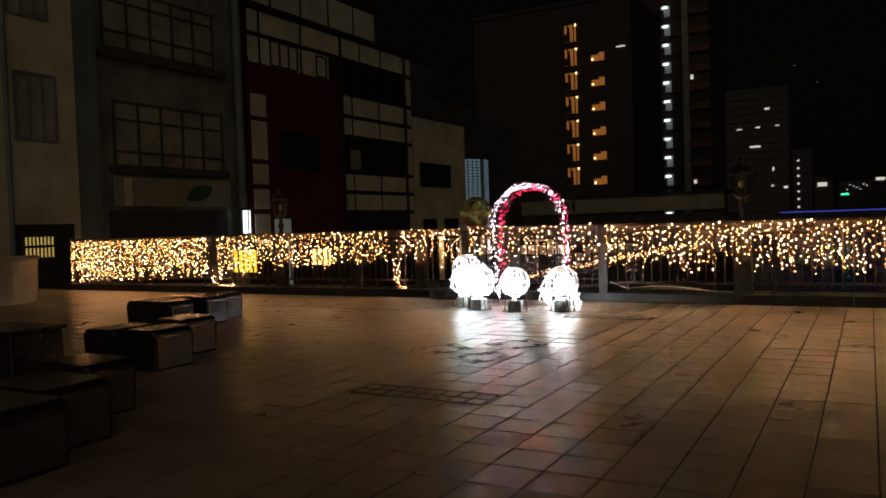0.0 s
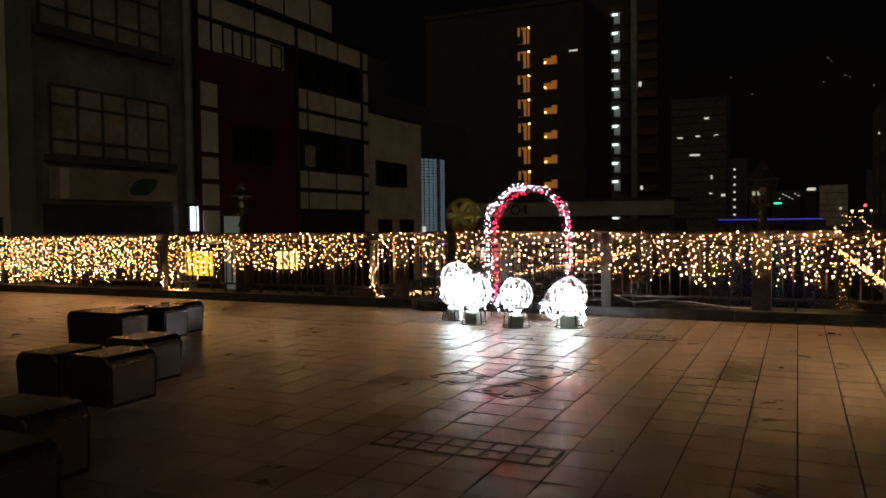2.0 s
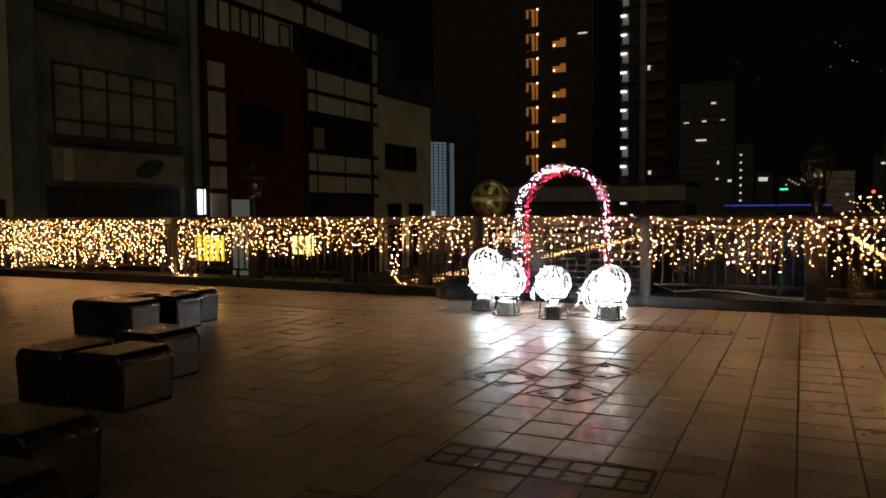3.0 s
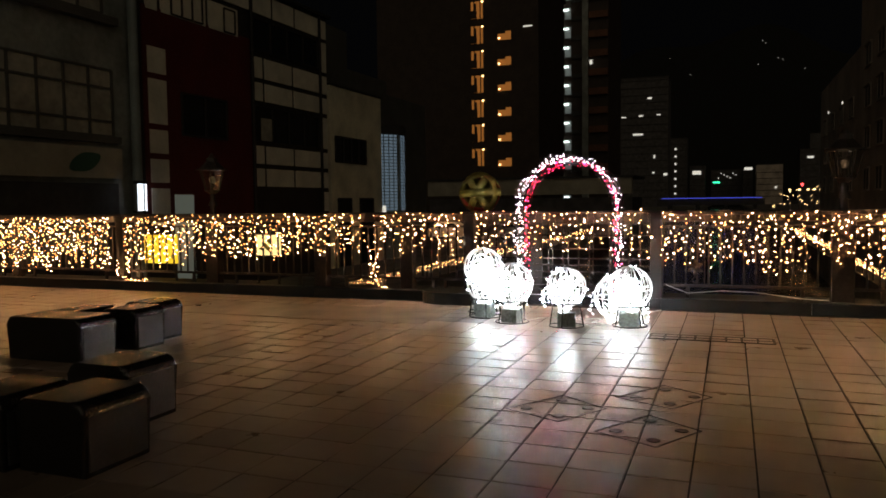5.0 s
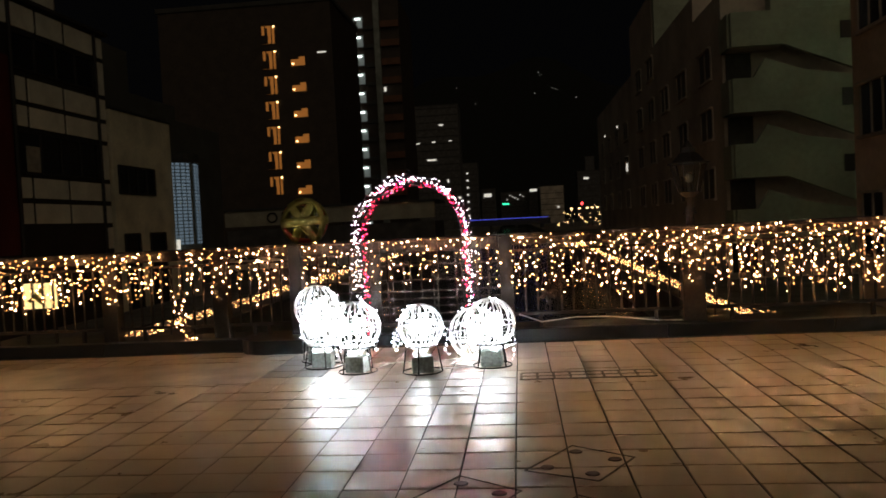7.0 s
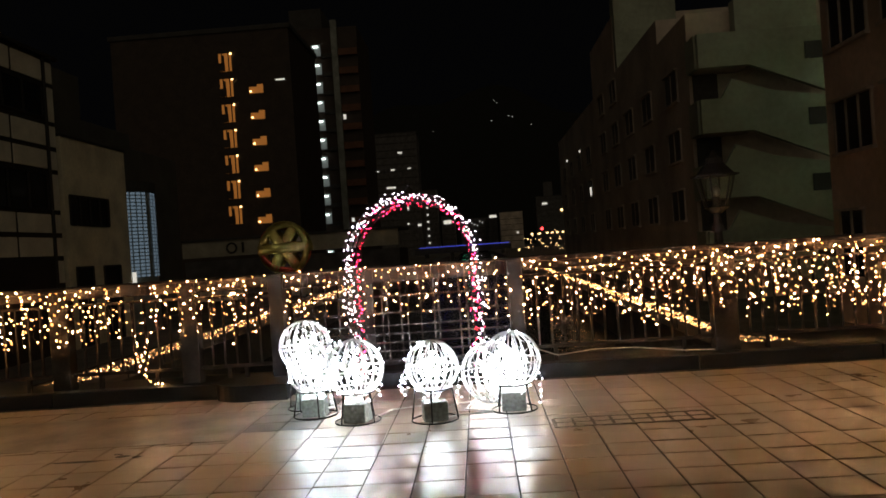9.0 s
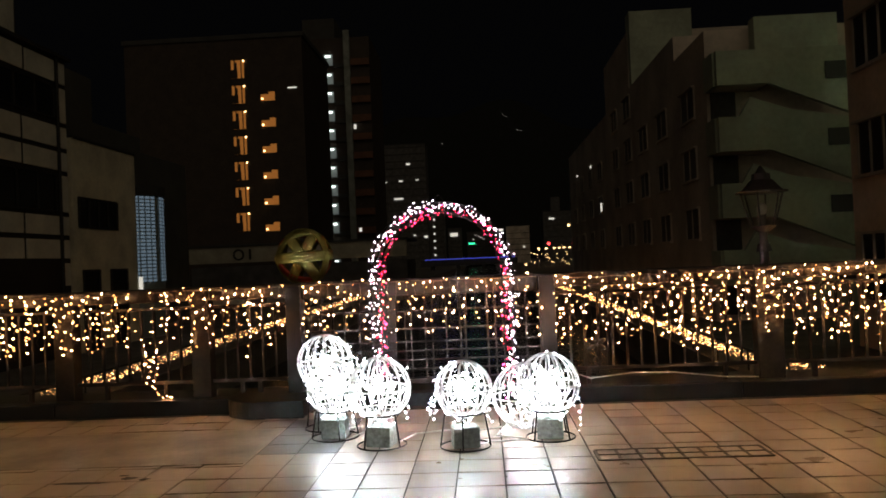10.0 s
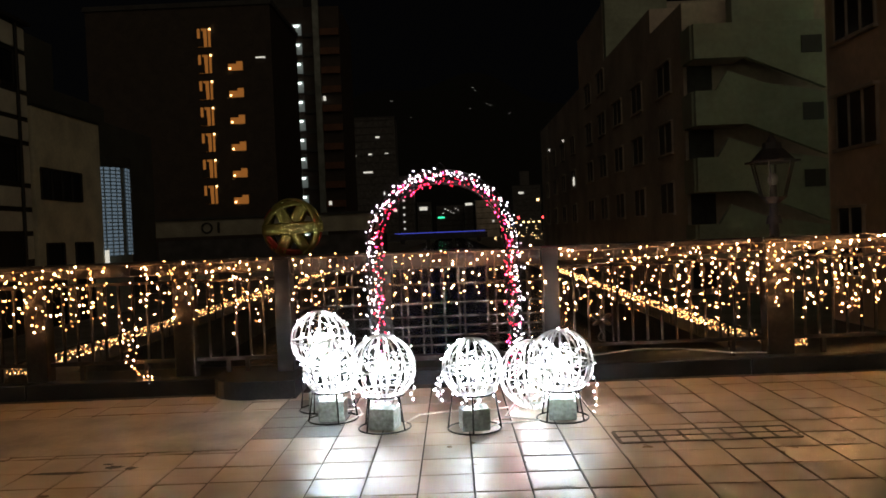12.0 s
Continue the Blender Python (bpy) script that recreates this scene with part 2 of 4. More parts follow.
def tube(bm, pts, r, seg=6, closed=False):
    """A bent round bar along points."""
    pts = [Vector(p) for p in pts]
    rings, n = [], len(pts)
    up = Vector((0, 0, 1))
    for i, p in enumerate(pts):
        a = pts[(i - 1) % n] if closed or i else p
        b = pts[(i + 1) % n] if closed or i < n - 1 else p
        d = (b - a).normalized()
        s = d.cross(up)
        if s.length < 1e-3:
            s = d.cross(Vector((1, 0, 0)))
        s.normalize()
        u = s.cross(d)
        rings.append([bm.verts.new(p + (s * math.cos(k * math.tau / seg) + u * math.sin(k * math.tau / seg)) * r) for k in range(seg)])
    for i in range(n if closed else n - 1):
        a, b = rings[i], rings[(i + 1) % n]
        off = 0
        if closed and i == n - 1:
            off = min(range(seg), key=lambda o: (a[0].co - b[o].co).length)
        for k in range(seg):
            bm.faces.new((a[k], a[(k + 1) % seg], b[(k + 1 + off) % seg], b[(k + off) % seg]))
    return bm


def prism(bm, poly, plane, at, depth):
    """A polygon of (a, z) pairs, extruded by depth: plane 'y' reads a as x at y = at, plane 'x' reads a as y at x = at."""
    f = lambda a, z, o: (a, at + o, z) if plane == "y" else (at + o, a, z)
    front = [bm.verts.new(f(a, z, 0)) for a, z in poly]
    back = [bm.verts.new(f(a, z, depth)) for a, z in poly]
    n = len(poly)
    bm.faces.new(front)
    bm.faces.new(back[::-1])
    for i in range(n):
        bm.faces.new((front[i], back[i], back[(i + 1) % n], front[(i + 1) % n]))
    return bm


def mesh_of(name, bm, material, smooth=False):
    bmesh.ops.recalc_face_normals(bm, faces=bm.faces)
    me = bpy.data.meshes.new(name)
    bm.to_mesh(me)
    bm.free()
    me.materials.append(material)
    if smooth:
        for p in me.polygons:
            p.use_smooth = True
    return me


def part(name, bm, material, parent=None, label="", smooth=False):
    ob = new(name, mesh_of(name, bm, material, smooth))
    if parent:
        ob.parent = parent
        ob.matrix_parent_inverse = parent.matrix_basis.inverted()
    return tagged(ob, label)


def thing(name, at, label, category, group="", kind=""):
    ob = new(name)
    ob.location = at
    ob.empty_display_size = 0.1
    return tagged(ob, label, category, group, kind)


ICO_V, ICO_F = [], []
_b = bmesh.new()
bmesh.ops.create_icosphere(_b, subdivisions=1, radius=1)
ICO_V = [tuple(v.co) for v in _b.verts]
ICO_F = [tuple(v.index for v in f.verts) for f in _b.faces]
_b.free()
OCT_V = [(1, 0, 0), (-1, 0, 0), (0, 1, 0), (0, -1, 0), (0, 0, 1), (0, 0, -1)]
OCT_F = [(0, 2, 4), (2, 1, 4), (1, 3, 4), (3, 0, 4), (2, 0, 5), (1, 2, 5), (3, 1, 5), (0, 3, 5)]


def bulbs(name, places, r, material, parent, label="", fine=True, jitter=0.25, rng=random):
    v, f = [], []
    tv, tf = (ICO_V, ICO_F) if fine else (OCT_V, OCT_F)
    for x, y, z in places:
        k, o = r * (1 + rng.uniform(-jitter, jitter)), len(v)
        v += [(x + a * k, y + b * k, z + c * k * 1.15) for a, b, c in tv]
        f += [tuple(i + o for i in t) for t in tf]
    me = bpy.data.meshes.new(name)
    me.from_pydata(v, [], f)
    me.materials.append(material)
    ob = new(name, me)
    ob.parent = parent
    ob.matrix_parent_inverse = parent.matrix_basis.inverted()
    return tagged(ob, label, kind="stuff")


# ---- ground, river and banks ----
FENCE, KERBY = 12.13, 11.9
WATERZ, BANKZ = -3.3, -1.9
LX, RX = -14.5, 2.05

part("water", box(bmesh.new(), LX - 0.5, RX + 0.5, 12.6, 700, WATERZ - 0.4, WATERZ), WATER, None, "dark rippled river water reflecting the lights")
tagged(bpy.data.objects["water"], category="water", kind="structure")
g = part("ground", box(bmesh.new(), -1500, 1500, -1500, 2500, -5.0, -4.2), EARTH, None, "dark ground of the town reaching to the horizon")
tagged(g, category="ground", kind="structure")
for nm, x0, x1 in (("bank_west", -60, LX), ("bank_east", RX, 60)):
    b = part(nm, box(bmesh.new(), x0, x1, 12.7, 420, -4.2, BANKZ), BANK, None, "concrete river bank with a paved walk along the water")
    tagged(b, category="river bank", kind="structure")
for nm, x0, x1 in (("coping_west", LX - 0.35, LX + 0.12), ("coping_east", RX - 0.12, RX + 0.35)):
    b = part(nm, box(bmesh.new(), x0, x1, 12.72, 260, BANKZ, BANKZ + 0.18), LEDGE, None, "pale concrete coping along the river wall")
    tagged(b, category="coping", kind="structure")
b = part("bridge_deck", box(bmesh.new(), -40, 40, -40, 12.55, -0.9, -0.06), BANK, None, "concrete deck that carries the plaza over the river")
tagged(b, category="deck", kind="structure")

# ---- kerb and ledge under the fence ----
kerb = thing("kerb", (-5, FENCE, 0), "dark polished granite kerb along the plaza edge", "kerb", kind="structure")
xs = [-17.6, -15.9, -14.1, -12.3, -10.5, -8.7, -6.93]
for a, c in zip(xs, xs[1:]):
    part("kerb_stone", box(bmesh.new(), a + 0.003, c - 0.003, KERBY, KERBY + 0.16, -0.06, 0.14, 0.008), KERB, kerb)
xs = [-3.72, -2.0, -0.2, 1.6, 3.4, 5.2, 7.0, 8.8]
for a, c in zip(xs, xs[1:]):
    part("kerb_stone", box(bmesh.new(), a + 0.003, c - 0.003, KERBY, KERBY + 0.16, -0.06, 0.14, 0.008), KERB, kerb)
part("kerb_stone", box(bmesh.new(), -6.12, -3.725, 12.02, 12.18, -0.06, 0.12, 0.008), KERB, kerb)
bm = bmesh.new()
arc = [(-6.93, 12.3)] + [(-6.57 + 0.36 * math.cos(a), 11.93 + 0.38 * math.sin(a)) for a in np.linspace(math.pi, 1.5 * math.pi, 9)] + [(-6.12, 11.55), (-6.12, 12.3)]
lo, hi = [bm.verts.new((x, y, -0.06)) for x, y in arc], [bm.verts.new((x, y, 0.16)) for x, y in arc]
bm.faces.new(hi), bm.faces.new(lo[::-1])
for i in range(len(arc)):
    j = (i + 1) % len(arc)
    bm.faces.new((lo[i], lo[j], hi[j], hi[i]))
part("plinth", bm, KERB, kerb, "rounded dark granite plinth under a pillar")
bm = bmesh.new()
box(bm, -17.6, -6.935, KERBY + 0.163, 12.6, -0.06, 0.13)
box(bm, -3.715, 8.8, KERBY + 0.163, 12.6, -0.06, 0.13)
box(bm, -6.115, -3.72, 12.185, 12.6, -0.06, 0.11)
box(bm, -6.93, -6.12, 12.305, 12.6, -0.06, 0.13)
part("ledge", bm, LEDGE, kerb, "grey concrete ledge behind the kerb")

# ---- fence ----
def post(x, w, top, material, label, depth=0.14):
    t = thing("pillar", (x, FENCE, 0.12), label, "pillar", "pillars of the fence")
    part("shaft", box(bmesh.new(), x - w / 2, x + w / 2, FENCE - depth / 2, FENCE + depth / 2, 0.1, top - 0.03, 0.008), material, t)
    part("cap", box(bmesh.new(), x - w / 2 - 0.015, x + w / 2 + 0.015, FENCE - depth / 2 - 0.015, FENCE + depth / 2 + 0.015, top - 0.03, top, 0.008), material, t)


DARKPOST = "dark bronze painted steel fence post"
for x, w in ((-17.35, 0.14), (-14.9, 0.14), (-12.5, 0.15), (-10.64, 0.22), (-8.67, 0.2), (-7.26, 0.19), (-1.66, 0.25), (0.7, 0.2), (3.1, 0.2), (5.5, 0.2), (8.0, 0.2)):
    post(x, w, 1.238, BRONZE, DARKPOST, 0.16)
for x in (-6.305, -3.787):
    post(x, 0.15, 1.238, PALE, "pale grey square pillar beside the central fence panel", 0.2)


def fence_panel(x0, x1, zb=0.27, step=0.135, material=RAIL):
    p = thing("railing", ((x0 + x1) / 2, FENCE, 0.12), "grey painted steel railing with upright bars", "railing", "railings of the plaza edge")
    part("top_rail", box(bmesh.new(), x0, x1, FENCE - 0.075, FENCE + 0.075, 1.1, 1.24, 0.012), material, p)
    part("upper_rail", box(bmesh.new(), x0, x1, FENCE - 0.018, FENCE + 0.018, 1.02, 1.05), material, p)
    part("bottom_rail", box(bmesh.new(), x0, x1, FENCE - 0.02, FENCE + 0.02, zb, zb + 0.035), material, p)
    n = max(2, round((x1 - x0) / step))
    me = mesh_of("baluster", box(bmesh.new(), -0.011, 0.011, -0.011, 0.011, zb + 0.035, 1.02), material)
    for i in range(1, n):
        o = new("baluster", me)
        o.parent = p
        o.matrix_parent_inverse = p.matrix_basis.inverted()
        o.location = (x0 + (x1 - x0) * i / n, FENCE, 0)
    for q in (x0 + 0.3, x1 - 0.3):
        part("foot", box(bmesh.new(), q - 0.02, q + 0.02, FENCE - 0.02, FENCE + 0.02, 0.125, zb), material, p)
    return p


edges = [(-17.28, -14.97), (-14.83, -12.575), (-12.425, -10.75), (-10.53, -8.77), (-8.57, -7.355), (-7.165, -6.385), (-3.707, -1.785), (-1.535, 0.6), (0.8, 3.0), (3.2, 5.4), (5.6, 7.9)]
panels = [fence_panel(a, c) for a, c in edges]

# flower ornament of the panel beside the pale pillar
orn = thing("fence_ornament", (-3.32, FENCE - 0.03, 0.3), "cast metal flower ornament fixed to the railing", "ornament")
for a in range(6):
    bm = bmesh.new()
    bmesh.ops.create_icosphere(bm, subdivisions=2, radius=1, matrix=Matrix.Translation((-3.32, FENCE - 0.02, 0.52)) @ Matrix.Rotation(a * math.tau / 6, 4, "Y") @ Matrix.Translation((0, 0, 0.055)) @ Matrix.Diagonal((0.026, 0.012, 0.05, 1)))
    part("petal", bm, RAIL, orn, smooth=True)
bm = bmesh.new()
tube(bm, [(-3.32 + 0.05 * math.sin(a * 1.5) * (1 - a / 3), FENCE - 0.02, 0.32 + 0.045 * a) for a in np.linspace(0, 3, 10)], 0.009)
tube(bm, [(-3.32 - 0.05 * math.sin(a * 1.5) * (1 - a / 3), FENCE - 0.02, 0.32 + 0.045 * a) for a in np.linspace(0, 3, 10)], 0.009)
part("scroll", bm, RAIL, orn)
part("frame", box(bmesh.new(), -3.44, -3.425, FENCE - 0.012, FENCE + 0.012, 0.305, 1.02), RAIL, orn)
part("frame", box(bmesh.new(), -3.215, -3.2, FENCE - 0.012, FENCE + 0.012, 0.305, 1.02), RAIL, orn)

# central panel: broad head beam and a lattice
cp = thing("lattice_railing", (-5.03, FENCE, 0.11), "pale grey steel fence panel with a square lattice", "fence")
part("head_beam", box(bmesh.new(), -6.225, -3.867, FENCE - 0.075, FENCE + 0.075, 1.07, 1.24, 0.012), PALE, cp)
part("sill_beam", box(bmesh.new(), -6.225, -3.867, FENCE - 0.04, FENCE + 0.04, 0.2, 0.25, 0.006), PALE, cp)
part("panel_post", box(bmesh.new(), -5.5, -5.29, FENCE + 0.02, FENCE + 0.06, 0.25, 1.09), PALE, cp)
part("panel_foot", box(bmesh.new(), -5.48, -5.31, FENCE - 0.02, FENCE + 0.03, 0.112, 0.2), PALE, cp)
part("panel_foot", box(bmesh.new(), -4.62, -4.5, FENCE - 0.02, FENCE + 0.03, 0.112, 0.2), PALE, cp)
for x in (-6.05, -5.93, -5.81, -5.66, -5.2, -5.14, -5.0, -4.93, -4.79, -4.65, -4.6, -4.38, -4.3, -4.14, -4.0):
    part("lattice_bar", box(bmesh.new(), x - 0.009, x + 0.009, FENCE - 0.009, FENCE + 0.009, 0.25, 1.09), BRONZE, cp)
for z in (0.34, 0.43, 0.52, 0.61, 0.74, 0.92):
    part("lattice_bar", box(bmesh.new(), -6.225, -3.867, FENCE - 0.021, FENCE - 0.01, z - 0.009, z + 0.009), BRONZE, cp)

# ---- curtains of warm bulbs on the fence ----
rng = random.Random(5)


def curtain(x0, x1, low, density, top=1.2, r=0.0057, bulb_material=WARM):
    """Hanging strands with bulbs, from the rail down to low(x)."""
    c = thing("light_curtain", ((x0 + x1) / 2, FENCE - 0.08, top), "curtain of warm white fairy lights hung on the railing", "string lights", "light curtains of the fence")
    wires, spots = bmesh.new(), []
    n = max(1, round((x1 - x0) / 0.085))
    tube(wires, [(x0 + (x1 - x0) * i / n, FENCE - 0.125, top - 0.015 + rng.uniform(-0.008, 0.008)) for i in range(n + 1)], 0.004, 4)
    for i in range(n + 1):
        x = x0 + (x1 - x0) * i / n + rng.uniform(-0.02, 0.02)
        bottom = low(x) + rng.choice((0, 0.0, 0.07, 0.15, 0.22)) * min(1, (top - low(x)) / 0.6) + rng.uniform(-0.03, 0.03)
        m = max(2, int((top - bottom) / 0.085 * density / 146 + rng.random()))
        line = []
        for k in range(m + 1):
            z = top - 0.01 - (top - bottom) * k / m
            line.append((x + rng.uniform(-0.016, 0.016), FENCE - 0.125 + rng.uniform(-0.02, 0.02), z))
        tube(wires, line, 0.0025, 3)
        for p in line:
            if rng.random() < 0.93:
                spots.append((p[0] + rng.uniform(-0.04, 0.04), p[1] + rng.uniform(-0.02, 0.01), p[2] + rng.uniform(-0.04, 0.03)))
    part("cable", wires, STRAND, c, "thin cable toned for the glow of the bulbs")
    bulbs("bulbs", spots, r, bulb_material, c, "small warm white bulbs", jitter=0.35, rng=rng)


curtain(-17.35, -12.7, lambda x: 0.24 + (x + 17.35) * 0.025, 280, 1.17, 0.0088, WARMLEFT)
curtain(-12.3, -7.95, lambda x: 0.42 + (x + 12.3) * 0.06, 240, 1.2, 0.0086, WARMLEFT)
curtain(-7.72, -6.42, lambda x: 0.72 + 0.1 * math.sin(x * 9), 210, 1.22)
curtain(-6.2, -3.88, lambda x: 0.72 + 0.07 * math.sin(x * 5), 150, 1.23)
curtain(-3.7, -2.55, lambda x: 0.56, 200, 1.2)
curtain(-2.48, 0.62, lambda x: 0.53 - 0.05 * max(0, x + 1), 270, 1.2)
curtain(0.7, 3.0, lambda x: 0.42, 260, 1.19)
curtain(3.15, 7.8, lambda x: 0.42, 250, 1.19)

# loose ends that trail to the ledge
for x0, path in ((-12.5, [(-12.5, 0.45), (-12.53, 0.3), (-12.49, 0.2), (-12.3, 0.15), (-12.0, 0.15), (-11.85, 0.15)]), (-12.3, [(-12.28, 0.5), (-12.3, 0.35), (-12.25, 0.25)]),
                 (-7.78, [(-7.85, 0.72), (-7.8, 0.5), (-7.78, 0.3), (-7.7, 0.17), (-7.5, 0.15)]), (-7.7, [(-7.68, 0.7), (-7.72, 0.5), (-7.74, 0.28)]), (-6.75, [(-6.78, 1.15), (-6.75, 0.8), (-6.77, 0.46)])):
    t = thing("light_strand", (x0, FENCE - 0.1, 0.2), "loose strand of warm fairy lights trailing down to the ledge", "string lights", "loose light strands")
    pts = [(x, FENCE - 0.1, z) for x, z in path]
    part("cable", tube(bmesh.new(), pts, 0.003, 4), CABLE, t)
    sp = []
    for p, q in zip(pts, pts[1:]):
        for k in range(4):
            f = k / 4
            sp.append((p[0] + (q[0] - p[0]) * f + rng.uniform(-0.03, 0.03), FENCE - 0.105 + rng.uniform(-0.03, 0.02), max(0.142, p[2] + (q[2] - p[2]) * f + rng.uniform(-0.02, 0.02))))
    bulbs("bulbs", sp, 0.0055, WARM, t, jitter=0.42, rng=rng)

# lit sheets behind the railing
for x0, x1, z0, z1, m, lab in ((-12.1, -11.43, 0.42, 0.89, YELLOW, "glowing yellow patterned light panel behind the railing"), (-9.9, -9.45, 0.58, 0.9, CREAMLIT, "small glowing cream light panel behind the railing")):
    t = thing("light_box", ((x0 + x1) / 2, FENCE + 0.07, z0), lab, "light box")
    part("sheet", box(bmesh.new(), x0, x1, FENCE + 0.06, FENCE + 0.09, z0, z1, 0.006), m, t)
    for k in range(9):
        bm = bmesh.new()
        cx, cz = rng.uniform(x0 + 0.08, x1 - 0.08), rng.uniform(z0 + 0.07, z1 - 0.07)
        w, hh = rng.uniform(0.02, 0.07), rng.uniform(0.02, 0.06)
        prism(bm, [(cx - w, cz), (cx, cz - hh), (cx + w, cz + 0.01), (cx + 0.01, cz + hh)], "y", FENCE + 0.054, 0.004)
        part("leaf_shape", bm, OLIVE, t, "darker leaf-like shape")
    part("stay", box(bmesh.new(), x0 + 0.02, x0 + 0.05, FENCE + 0.06, FENCE + 0.09, 0.125, z0), BRONZE, t)
    part("stay", box(bmesh.new(), x1 - 0.05, x1 - 0.02, FENCE + 0.06, FENCE + 0.09, 0.125, z0), BRONZE, t)


# ---- lanterns on the fence posts ----
def lantern(x, y):
    t = thing("lantern", (x, y, 1.2), "unlit old-style street lantern on a fence post", "lantern", "lanterns of the fence")
    def ring(z0, r0, z1, r1, seg=6):
        bm = bmesh.new()
        bmesh.ops.create_cone(bm, cap_ends=True, segments=seg, radius1=r0, radius2=r1, depth=z1 - z0, matrix=Matrix.Translation((x, y, (z0 + z1) / 2)))
        return bm
    part("stem", ring(1.2, 0.05, 1.56, 0.035, 12), BRONZE, t)
    part("collar", ring(1.36, 0.075, 1.44, 0.055, 12), BRONZE, t)
    part("cup", ring(1.55, 0.05, 1.61, 0.13), BRONZE, t)
    bm = bmesh.new()
    lo = [bm.verts.new((x + 0.12 * math.cos(k * math.tau / 6), y + 0.12 * math.sin(k * math.tau / 6), 1.612)) for k in range(6)]
    hi = [bm.verts.new((x + 0.21 * math.cos(k * math.tau / 6), y + 0.21 * math.sin(k * math.tau / 6), 1.928)) for k in range(6)]
    for k in range(6):
        bm.faces.new((lo[k], lo[(k + 1) % 6], hi[(k + 1) % 6], hi[k]))
    bmesh.ops.solidify(bm, geom=bm.faces[:], thickness=0.004)
    part("glass", bm, LANTERNGLASS, t, "clear glass panes")
    part("lamp_holder", ring(1.612, 0.035, 1.72, 0.03, 12), BRONZE, t)
    bm = bmesh.new()
    bmesh.ops.create_uvsphere(bm, u_segments=14, v_segments=9, radius=0.048, matrix=Matrix.Translation((x, y, 1.775)) @ Matrix.Diagonal((1, 1, 1.25, 1)))
    part("lamp_bulb", bm, FITTING, t, "unlit white lamp bulb", True)
    part("eave", ring(1.93, 0.245, 1.95, 0.245), BRONZE, t)
    part("roof", ring(1.95, 0.2, 2.06, 0.1), BRONZE, t)
    part("vent", ring(2.06, 0.09, 2.12, 0.085), BRONZE, t)
    part("finial", ring(2.12, 0.06, 2.2, 0.01, 8), BRONZE, t)
    for k in range(6):
        a = k * math.tau / 6
        part("glazing_bar", rod(bmesh.new(), (x + 0.117 * math.cos(a), y + 0.117 * math.sin(a), 1.61), (x + 0.203 * math.cos(a), y + 0.203 * math.sin(a), 1.935), 0.009, 6), BRONZE, t)


lantern(-1.66, FENCE)
lantern(-10.64, FENCE)

# ---- woven globe on the pillar ----
gl = thing("globe_sculpture", (-6.27, FENCE + 0.33, 0.13), "olive and orange woven-band globe on a post behind the railing", "sculpture")
GC, GR = Vector((-6.27, FENCE + 0.33, 1.503)), 0.298
axes = [(1, -1, 0), (0, 1, -1), (1, 0, -1), (1, 1, 0), (0, 1, 1), (1, 0, 1)]
turn = Vector((0, 0, 1)).rotation_difference(Vector((0.89, -0.445, 0.03))).to_matrix() @ Matrix.Rotation(radians(20), 3, "Z")
rim = max(range(6), key=lambda k: abs((turn @ Vector(axes[k])).dot(Vector((0.55, -0.83, 0.1)))))
for i, ax in enumerate(axes):
    q = (turn @ Vector(ax)).to_track_quat("Z", "Y").to_matrix().to_4x4()
    bm = bmesh.new()
    n, w = 48, 0.056
    loops = []
    for k in range(n):
        a = k * math.tau / n
        ro = GR - 0.006 * (i % 3)
        loops.append([bm.verts.new(GC + q @ Vector((math.cos(a) * r, math.sin(a) * r, s))) for r, s in ((ro - 0.012, -w), (ro, -w * 0.8), (ro + 0.003, 0), (ro, w * 0.8), (ro - 0.012, w), (ro - 0.02, 0))])
    for k in range(n):
        a, c = loops[k], loops[(k + 1) % n]
        for j in range(6):
            bm.faces.new((a[j], a[(j + 1) % 6], c[(j + 1) % 6], c[j]))
    part("band", bm, ORANGE if i == rim else OLIVE, gl, "orange-red band" if i == rim else "", True)
part("post", rod(bmesh.new(), (GC.x, GC.y, 0.12), (GC.x, GC.y, 1.21), 0.04, 12), BRONZE, gl)

# ---- arch of red and white lights ----
AX, AY, AR, AZ = -4.772, 11.43, 0.63, 1.285
arch = thing("light_arch", (AX, AY, 0), "garden arch wound with red and white fairy lights", "light arch")


def hoop(r, y):
    pts = [(AX - r, y, z) for z in np.linspace(0.0, AZ - 0.05, 8)]
    pts += [(AX + r * math.cos(a), y, AZ + r * 1.02 * math.sin(a)) for a in np.linspace(math.pi, 0, 25)]
    return pts + [(AX + r, y, z) for z in np.linspace(AZ - 0.05, 0.0, 8)]


front, rear = hoop(AR, AY - 0.17), hoop(AR, AY + 0.17)
for h_ in (front, rear, hoop(AR - 0.09, AY - 0.17), hoop(AR - 0.09, AY + 0.17)):
    part("hoop", tube(bmesh.new(), h_, 0.007, 6), STAND, arch)
for i in range(2, len(front), 3):
    part("rung", rod(bmesh.new(), front[i], rear[i], 0.004, 6), STAND, arch)
bm = bmesh.new()
tube(bm, [(AX - 0.05, AY - 0.1, AZ + 0.62), (AX - 0.03, AY - 0.1, AZ + 0.68), (AX, AY - 0.1, AZ + 0.71), (AX + 0.03, AY - 0.1, AZ + 0.68), (AX + 0.05, AY - 0.1, AZ + 0.62)], 0.006)
part("finial", bm, STAND, arch)


def along(pts, n):
    seg = [(Vector(a), Vector(b)) for a, b in zip(pts, pts[1:])]
    ln = [(b - a).length for a, b in seg]
    out, total = [], sum(ln)
    for k in range(n):
        d = total * (k + 0.5) / n
        for (a, b), L in zip(seg, ln):
            if d <= L:
                out.append(a.lerp(b, d / L))
                break
            d -= L
    return out


